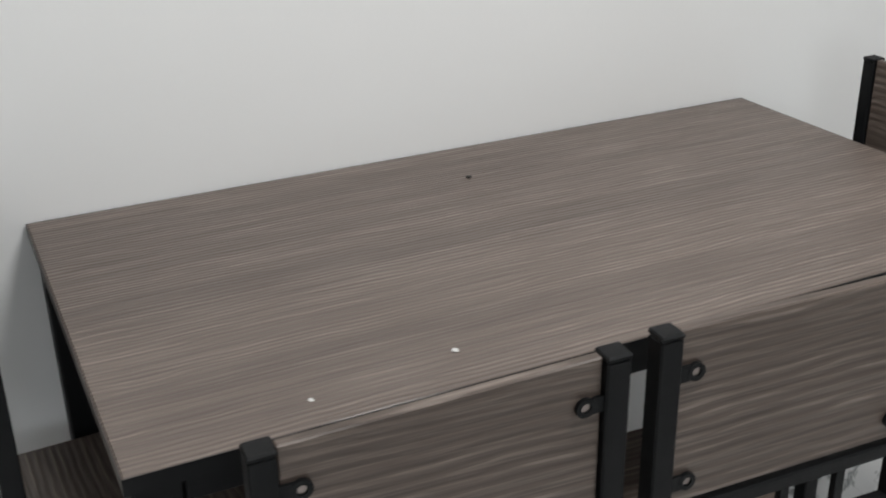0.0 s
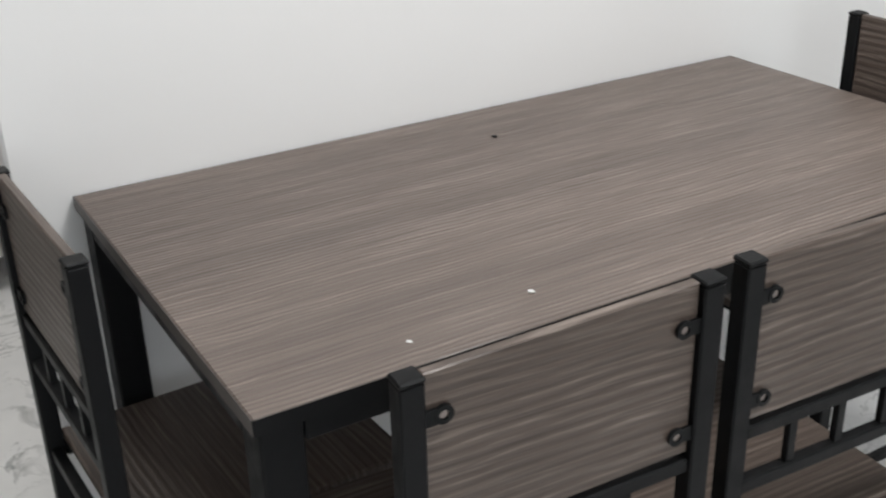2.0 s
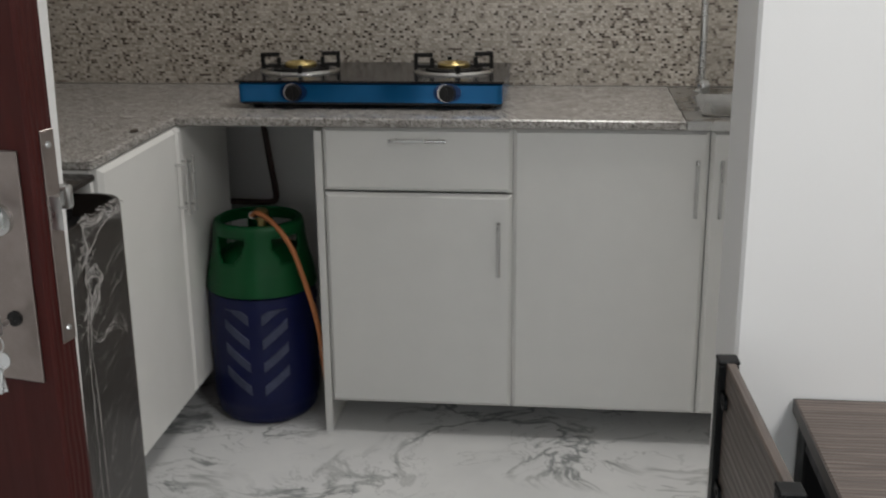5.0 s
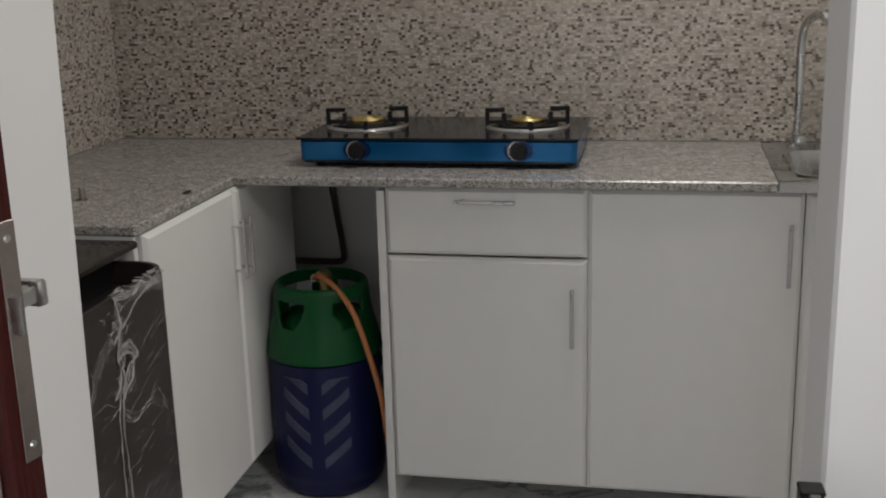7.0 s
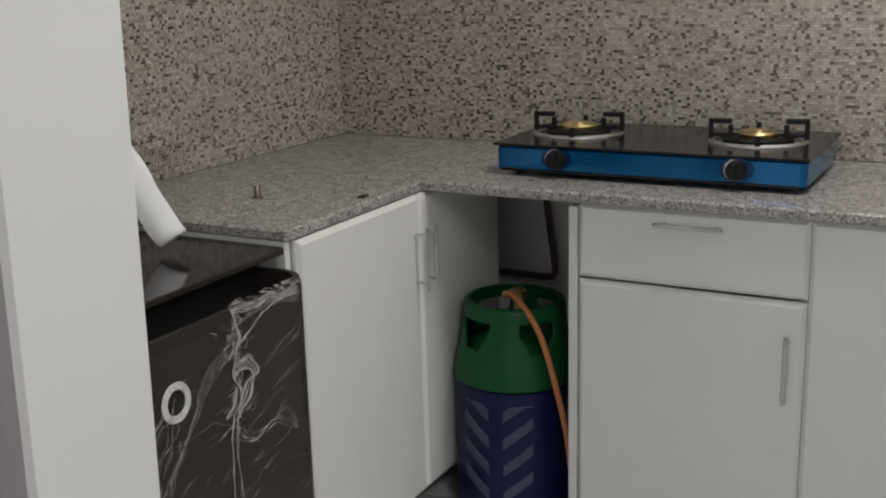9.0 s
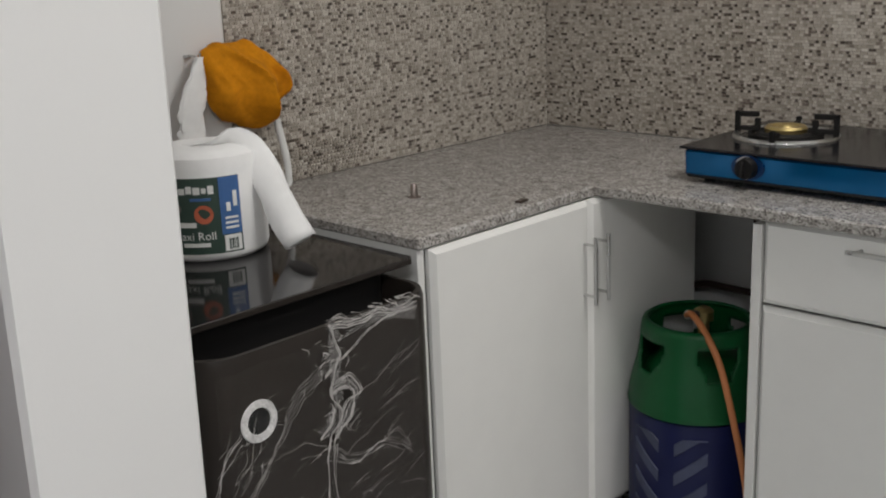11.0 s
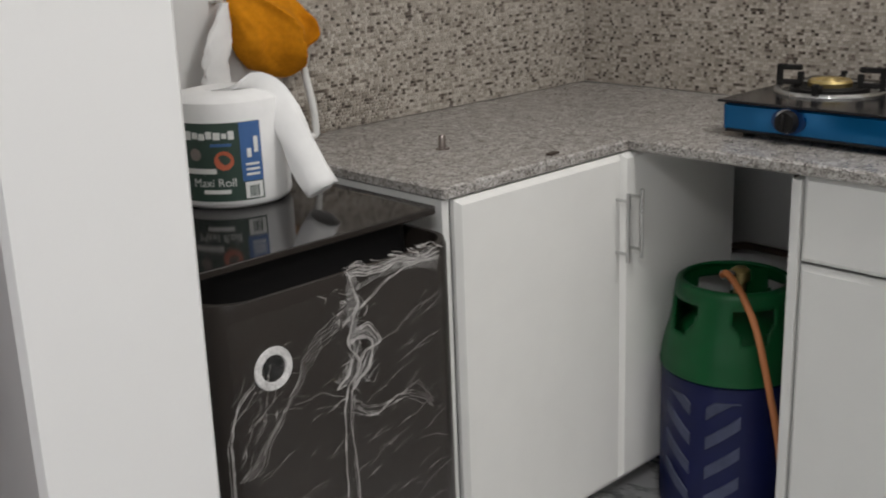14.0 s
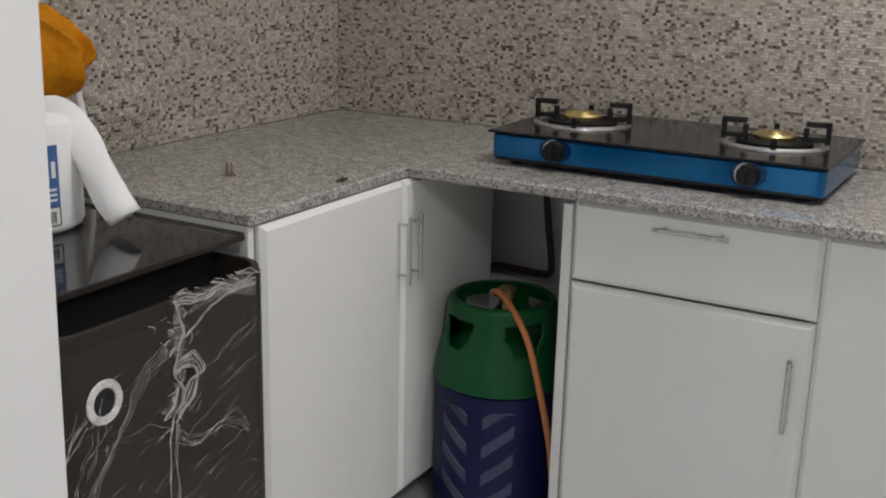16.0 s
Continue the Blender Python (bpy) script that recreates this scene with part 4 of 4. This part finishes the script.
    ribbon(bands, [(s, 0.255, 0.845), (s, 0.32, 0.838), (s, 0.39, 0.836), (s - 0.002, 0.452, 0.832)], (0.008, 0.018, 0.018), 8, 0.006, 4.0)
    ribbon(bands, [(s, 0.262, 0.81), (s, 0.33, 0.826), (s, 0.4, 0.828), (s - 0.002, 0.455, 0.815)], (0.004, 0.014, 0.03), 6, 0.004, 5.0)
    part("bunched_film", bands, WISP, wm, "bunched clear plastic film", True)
    tagged(part("wrapping_film", film, FILM, wm, "crumpled clear plastic film strands, with glints drawn in pale", True), kind="stuff")
    sheet = bmesh.new()
    rows, cols = 150, 90
    grid = []
    for i in range(rows + 1):
        line = []
        for j in range(cols + 1):
            y, z = 0.045 + (w - 0.09) * j / cols, 0.06 + 0.76 * i / rows
            q = Vector((y * 9 + z * 5, z * 6 - y * 8, 3.0))
            ridge = (1 - abs(noise.noise(q * 1.6))) ** 9 + 0.7 * (1 - abs(noise.noise(Vector((y * 34 + z * 26, (z - y) * 5, 9.0))))) ** 12
            pull = math.exp(-((y - 0.262) / 0.05) ** 2 - ((z - 0.72) / 0.12) ** 2)
            line.append(sheet.verts.new((0.0018 + 0.0012 * ridge * (0.5 + pull), y, z)))
        grid.append(line)
    for a, b in zip(grid, grid[1:]):
        for k in range(cols):
            sheet.faces.new((a[k], a[k + 1], b[k + 1], b[k]))
    part("film_sheet", sheet, CLEAR_FILM, wm, "clear wrinkled plastic film", True)
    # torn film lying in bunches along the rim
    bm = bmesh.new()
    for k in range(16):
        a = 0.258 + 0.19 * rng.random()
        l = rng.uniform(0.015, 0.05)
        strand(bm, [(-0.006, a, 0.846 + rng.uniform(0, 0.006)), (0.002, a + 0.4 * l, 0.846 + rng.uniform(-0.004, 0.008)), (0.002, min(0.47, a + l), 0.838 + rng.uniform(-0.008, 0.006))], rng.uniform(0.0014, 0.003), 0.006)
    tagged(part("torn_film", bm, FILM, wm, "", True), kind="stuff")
    return wm


build_washer()

# ---- paper roll on the washing machine ----
LID_Z = 0.8773


def patch(parent, name, a0, a1, z0, z1, r, mat, label="", thick=0.0008):
    """A printed patch that follows the round wrapper; angles in degrees."""
    bm = bmesh.new()
    n = max(2, int(abs(a1 - a0) / 4))
    cols = []
    for k in range(n + 1):
        a = radians(a0 + (a1 - a0) * k / n)
        cols.append([bm.verts.new((q * math.cos(a), q * math.sin(a), z)) for q, z in ((r - 0.0006, z0), (r + thick, z0), (r + thick, z1), (r - 0.0006, z1))])
    for a, b in zip(cols, cols[1:]):
        for k in range(3):
            bm.faces.new((a[k], a[k + 1], b[k + 1], b[k]))
    bm.faces.new(cols[0])
    bm.faces.new(list(reversed(cols[-1])))
    return part(name, bm, mat, parent, label)


def curved_text(parent, words, angle, z, size, r, mat):
    data = bpy.data.curves.new("lettering", "FONT")
    data.body, data.size, data.align_x = words, size, "CENTER"
    ob = bpy.data.objects.new("lettering", data)
    scene.collection.objects.link(ob)
    bpy.context.view_layer.update()
    me = bpy.data.meshes.new_from_object(ob.evaluated_get(bpy.context.evaluated_depsgraph_get()))
    bpy.data.objects.remove(ob)
    for v in me.vertices:
        a = radians(angle) + v.co.x / r
        v.co = Vector((r * math.cos(a), r * math.sin(a), z + v.co.y))
    me.materials.clear()
    me.materials.append(mat)
    out = new("lettering", me)
    out.parent = parent
    return out


def build_roll():
    pr = thing("paper_roll", pose(-1.403, 2.318, LID_Z), "large white paper towel roll in a printed plastic wrapper", "paper roll")
    R = 0.105
    part("roll", lathe(bmesh.new(), [(0, 0), (0.094, 0), (0.101, 0.005), (R, 0.014), (R, 0.175), (0.102, 0.188), (0.09, 0.197), (0.06, 0.202), (0.03, 0.2), (0.02, 0.194), (0, 0.194)], 48), PAPER, pr, "white plastic-wrapped paper", True)
    lab = patch(pr, "label", -115, -3, 0.016, 0.155, R, LABEL_DARK, "dark printed label with white lettering")
    patch(lab, "blue_panel", -24, -3.5, 0.05, 0.1545, R + 0.0012, LABEL_BLUE)
    patch(lab, "barcode_panel", -22, -5, 0.019, 0.048, R + 0.0012, LABEL_WHITE)
    for k, a in enumerate((-18, -16.4, -15, -13, -11.2, -10)):
        patch(lab, "barcode_bar", a, a + (0.9, 0.5, 1.1, 0.6, 0.5, 1.0)[k], 0.022, 0.042, R + 0.0022, LABEL_DARK)
    patch(lab, "white_figure", -11, -7, 0.1, 0.128, R + 0.0024, LABEL_WHITE)
    patch(lab, "white_figure", -18, -14, 0.092, 0.108, R + 0.0024, LABEL_WHITE)
    for k in range(3):
        patch(lab, "print_line", -20, -7, 0.06 + 0.009 * k, 0.064 + 0.009 * k, R + 0.0024, LABEL_WHITE)
    patch(lab, "white_band", -78, -48, 0.066, 0.075, R + 0.0012, LABEL_WHITE)
    for k, (a0, a1) in enumerate(((-78, -72), (-70, -64.5), (-63, -57), (-55.5, -50), (-48.5, -42), (-40.5, -36), (-34.5, -29))):
        patch(lab, "print_bar", a0, a1, 0.126 + 0.002 * (k % 2), 0.141 - 0.002 * (k % 3), R + 0.0012, LABEL_WHITE)
    patch(lab, "print_bar", -52, -32, 0.114, 0.119, R + 0.0012, LABEL_BLUE)
    bm = bmesh.new()
    bmesh.ops.create_circle(bm, cap_ends=True, segments=28, radius=0.017)
    for v in bm.verts:
        a = radians(-40) + v.co.x / R
        v.co = Vector(((R + 0.0014) * math.cos(a), (R + 0.0014) * math.sin(a), 0.089 + v.co.y))
    seal = part("red_seal", bm, LABEL_RED, lab, "round red seal")
    bm = bmesh.new()
    bmesh.ops.create_circle(bm, cap_ends=True, segments=24, radius=0.011)
    for v in bm.verts:
        a = radians(-68) + v.co.x / R
        v.co = Vector(((R + 0.0014) * math.cos(a), (R + 0.0014) * math.sin(a), 0.1 + v.co.y))
    part("grey_seal", bm, PLATE, lab)
    curved_text(lab, "Maxi Roll", -51, 0.043, 0.021, R + 0.002, LABEL_WHITE)
    patch(lab, "print_bar", -62, -36, 0.03, 0.037, R + 0.0012, LABEL_WHITE)
    # the pulled-out end: a soft, flattened tube over the rim
    bm = bmesh.new()
    path = [(-0.08, -0.06, 0.188), (-0.035, -0.022, 0.194), (0.02, 0.016, 0.203), (0.055, 0.034, 0.203), (0.088, 0.046, 0.178), (0.115, 0.052, 0.135), (0.147, 0.059, 0.079), (0.18, 0.067, 0.026)]
    path = smooth_path(path, 4)
    rings, n = [], 20
    for k, p in enumerate(path):
        way = (path[min(k + 1, len(path) - 1)] - path[max(k - 1, 0)]).normalized()
        u = k / (len(path) - 1)
        turn = min(1, max(0, (u - 0.25) / 0.3))
        wide = Vector((0.85, -0.53, 0.1)).lerp(Vector((0.45, 0.7, 0.5)), turn)
        side = (wide - way * wide.dot(way)).normalized()
        up = way.cross(side)
        a, b = 0.032 - 0.002 * u, 0.006 + 0.015 * u * u
        rings.append([bm.verts.new(p + side * a * math.cos(q) * (1 + 0.1 * 2.4 * noise.noise(Vector((u * 7, math.cos(q) * 2.5, math.sin(q) * 2 + 1)))) + up * b * math.sin(q) + way * 0.006 * (noise.noise(Vector((q * 1.7, k, 5))) if k == len(path) - 1 else 0)) for q in [0.35 + 2 * math.pi * j / n for j in range(n)]])
    for a, b in zip(rings, rings[1:]):
        for k in range(n):
            bm.faces.new((a[k], a[(k + 1) % n], b[(k + 1) % n], b[k]))
    tail = part("loose_end", bm, PAPER, pr, "loose white paper end hanging over the rim", True)
    mod = tail.modifiers.new("thickness", "SOLIDIFY")
    mod.thickness, mod.offset = 0.0012, -1
    return pr


build_roll()


# ---- things on the kitchen side wall ----
def build_cloth():
    bm = bmesh.new()
    bmesh.ops.create_icosphere(bm, subdivisions=5, radius=1.0)
    for v in bm.verts:
        p = v.co.copy()
        a = math.atan2(p.z, p.y)
        rim = 1 + 0.1 * math.sin(3 * a + 0.6) + 0.06 * math.sin(5 * a + 2.0)
        fold = 0.16 * (1 - 2 * abs(math.sin(3.4 * (p.y + 0.45 * p.z) + 1.3 * noise.noise(p * 1.3)))) * (1 - 0.4 * p.z)
        crease = 0.05 * noise.noise(Vector((p.x, p.y * 5 + p.z * 2, p.z * 1.4))) + 0.05 * noise.noise(p * 7) * max(0, p.y - p.z)
        y = p.y * 0.103 * rim * (1.0 - 0.12 * p.z) - 0.02 * p.z
        z = p.z * 0.094 * rim + 0.01 * noise.noise(Vector((p.y * 4, 2, 0)))
        x = p.x * 0.058 * (1 + fold * 2.2 + crease * 2) + 0.012 * (1 - p.z) * max(0, p.x)
        v.co = Vector((max(x, -0.03), y, z))
    ob = part("orange_cloth", bm, CLOTH, None, "", True)
    ob.matrix_basis = pose(KX0 + 0.042, 2.582, 1.148)
    return tagged(ob, "bunched orange cloth hung on the kitchen wall", "cloth")


build_cloth()

hk = thing("wall_hook", pose(KX0, 2.478, 1.21), "small steel hook screwed to the kitchen wall", "hook")
bm = bmesh.new()
tube(bm, smooth_path([(0, 0, 0), (0.03, 0, 0.0), (0.045, 0, -0.012), (0.05, 0, 0.008)], 5), 0.0025, 8)
part("hook", bm, STEEL, hk, "", True)
part("hook_plate", lathe(bmesh.new(), [(0, -0.003), (0.009, -0.003), (0.009, 0.003), (0, 0.003)], 14, (0.003, 0, 0)), STEEL, hk)


def build_sleeve():
    """A limp white sleeve hanging from the hook."""
    bm = bmesh.new()
    path = smooth_path([(0.048, 0.0, 0.0), (0.05, -0.012, -0.04), (0.052, -0.03, -0.09), (0.05, -0.038, -0.14), (0.05, -0.04, -0.17)], 8)
    rings, n = [], 18
    for k, p in enumerate(path):
        u = k / (len(path) - 1)
        wy = 0.01 + 0.02 * min(1, u * 2.2)
        rings.append([bm.verts.new(p + Vector((0.008 * math.sin(q), wy * math.cos(q), 0)) * (1 + 0.3 * noise.noise(Vector((u * 9, math.cos(q) * 2, math.sin(q) * 2))))) for q in [2 * math.pi * j / n for j in range(n)]])
    for a, b in zip(rings, rings[1:]):
        for k in range(n):
            bm.faces.new((a[k], a[(k + 1) % n], b[(k + 1) % n], b[k]))
    bm.faces.new(rings[0])
    bm.faces.new(list(reversed(rings[-1])))
    ob = part("plastic_sleeve", bm, PAPER, None, "", True)
    ob.matrix_basis = pose(KX0, 2.478, 1.21)
    return tagged(ob, "crumpled white plastic sleeve hanging on a wall hook", "sleeve")


build_sleeve()

bm = bmesh.new()
tube(bm, smooth_path([(-1.62, 2.648, 1.1), (-1.618, 2.655, 1.05), (-1.615, 2.668, 0.98), (-1.615, 2.672, 0.93), (-1.62, 2.668, 0.909), (-1.635, 2.62, 0.908), (-1.64, 2.56, 0.908)], 6), 0.008, 12)
tagged(part("white_hose", bm, LABEL_WHITE, None, "", True), "white plastic hose hanging from the orange cloth", "hose")

# a bolt left on the worktop and a metal tab at its edge
bolt = thing("bolt", pose(-1.316, 2.767, CT), "small steel bolt standing on the granite worktop", "bolt")
part("bolt_head", lathe(bmesh.new(), [(0, 0), (0.014, 0), (0.014, 0.003), (0, 0.003)], 24), PLATE, bolt)
part("bolt_shank", lathe(bmesh.new(), [(0, 0.0032), (0.0075, 0.0032), (0.0075, 0.028), (0.006, 0.03), (0, 0.03)], 16), PLATE, bolt, "", True)
ob = part("metal_tab", box(bmesh.new(), (-0.008, -0.016, 0), (0.008, 0.016, 0.004), 0.0015), RUST, None)
ob.matrix_basis = pose(-1.1, 2.862, CT, 0, 0, 12)
tagged(ob, "small dark metal tab on the granite worktop edge", "metal tab")


# ---- yellow bottle behind the opening's jamb ----
def build_bottle():
    b = thing("spray_bottle", pose(0.388, 2.79, 0), "small orange and black striped bottle on the kitchen floor", "bottle")
    part("bottle_body", lathe(bmesh.new(), [(0, 0), (0.028, 0), (0.031, 0.005), (0.031, 0.13), (0.024, 0.146), (0, 0.146)], 28), YELLOW, b, "yellow bottle body", True)
    for z0, z1 in ((0.008, 0.045), (0.062, 0.084), (0.098, 0.118)):
        part("black_stripe", lathe(bmesh.new(), [(0.0305, z0), (0.0318, z0), (0.0318, z1), (0.0305, z1)], 28), WASHER_DARK, b, "black label stripe", True)
    part("cap", lathe(bmesh.new(), [(0, 0.1465), (0.03, 0.1465), (0.034, 0.16), (0.033, 0.19), (0.024, 0.214), (0.012, 0.222), (0, 0.222)], 28), HOSE_ORANGE, b, "orange cap", True)
    return b


build_bottle()


# ---- ceiling lamps and window ----
def build_ceiling_lamp(x, y, s):
    lamp = thing("ceiling_light", pose(x, y, H), "flat square white ceiling light", "ceiling light", "ceiling lights")
    part("frame", boxes(((-s, -s, -0.03), (s, s, -0.0005)), bevel=0.003), LABEL_WHITE, lamp)
    return lamp


build_ceiling_lamp(1.05, 0.5, 0.3)
build_ceiling_lamp(0.05, 2.87, 0.27)

win = tagged(thing("window_1", pose(-0.4, Y0 - 0.1, 0.85), "white framed window in the hall wall", "window"), kind="structure")
for lo, hi in (((-0.8, -0.03, 0), (-0.75, 0.03, 1.3)), ((0.75, -0.03, 0), (0.8, 0.03, 1.3)), ((-0.75, -0.03, 0), (0.75, 0.03, 0.05)), ((-0.75, -0.03, 1.25), (0.75, 0.03, 1.3)), ((-0.025, -0.03, 0.05), (0.025, 0.03, 1.25))):
    part("window_frame", box(bmesh.new(), lo, hi, 0.003), LABEL_WHITE, win)


# ---- mosaic splashback ----
PIECES = {}


def mosaic(parent, name, origin, along, out, length, height, seed, single=None):
    """Small glazed pieces in courses on a bed of grout."""
    rng = np.random.default_rng(seed)
    origin, along, out = np.array(origin), np.array(along), np.array(out)
    up = np.array((0, 0, 1.0))
    verts, faces = [], []
    course, joint = 0.0074, 0.0008
    dark = []
    for row in range(int(height / course)):
        z0 = row * course
        x = -rng.random() * 0.0086
        while x < length:
            pick = int(rng.integers(12))
            shade = rng.random() < 0.18
            w = 0.0086 * (2 if pick in (3, 5) and not shade else 1.4 if pick in (1, 7, 8) else 1)
            a, b = max(0.0, x), min(length, x + w - joint)
            x += w
            if b - a < 0.003:
                continue
            lift = 0.0018 + 0.0007 * rng.random()
            if single and single[0] < a < single[1] and row < single[2] and a > 0 and b < length:
                width = b - a
                key = round(width, 3)
                if key not in PIECES:
                    PIECES[key] = bpy.data.meshes.new("tile")
                    t0, d = 0.0005, course - joint
                    PIECES[key].from_pydata([(0, 0, 0.001), (width, 0, 0.001), (width, d, 0.001), (0, d, 0.001), (t0, t0, 0.0022), (width - t0, t0, 0.0022), (width - t0, d - t0, 0.005), (t0, d - t0, 0.0022)], [], [(4, 5, 6, 7), (0, 1, 5, 4), (1, 2, 6, 5), (2, 3, 7, 6), (3, 0, 4, 7)])
                    PIECES[key].materials.append(MOSAIC_PIECE)
                    PIECES[key + 1000] = PIECES[key].copy()
                    PIECES[key + 1000].materials[0] = MOSAIC_DARK_PIECE
                tile = new("tile", PIECES[key + 1000 if shade else key])
                tile.parent = parent
                place = origin + along * a + up * z0
                tile.matrix_basis = Matrix(((along[0], 0, out[0], place[0]), (along[1], 0, out[1], place[1]), (0, 1, 0, place[2]), (0, 0, 0, 1)))
                continue
            base = len(verts)
            for e, inset in ((0.001, 0.0), (lift, 0.0005)):
                for u, v in ((a + inset, z0 + inset), (b - inset, z0 + inset), (b - inset, z0 + course - joint - inset), (a + inset, z0 + course - joint - inset)):
                    verts.append(tuple(origin + along * u + up * v + out * e))
            dark += [1 if shade else 0] * 5
            faces.append((base + 4, base + 5, base + 6, base + 7))
            for k in range(4):
                j = (k + 1) % 4
                faces.append((base + k, base + j, base + 4 + j, base + 4 + k))
    me = bpy.data.meshes.new(name)
    me.from_pydata(verts, [], faces)
    me.materials.append(MOSAIC)
    me.materials.append(MOSAIC_DARK)
    me.polygons.foreach_set("material_index", dark)
    ob = new(name, me)
    ob.parent = parent
    return tagged(ob, "small beige, grey and dark brown mosaic tiles", kind="stuff")


Z_MOSAIC = 0.65
part("grout_bed", boxes(((KX0 + 0.0045, KY1 - 0.004, CT + 0.0005), (0.9, KY1 + 0.001, CT + Z_MOSAIC))), GROUT, wall_back)
part("grout_bed", boxes(((KX0 - 0.001, 2.575, CT + 0.0005), (KX0 + 0.004, KY1 - 0.0045, CT + Z_MOSAIC))), GROUT, wall_side)
mosaic(wall_back, "mosaic_tiles", (KX0 + 0.006, KY1 - 0.004, CT + 0.002), (1, 0, 0), (0, -1, 0), 2.55, Z_MOSAIC - 0.003, 3)
mosaic(wall_side, "mosaic_tiles", (KX0 + 0.004, KY1 - 0.006, CT + 0.002), (0, -1, 0), (1, 0, 0), KY1 - 2.58, Z_MOSAIC - 0.003, 5, (0.72, 0.99, 11))
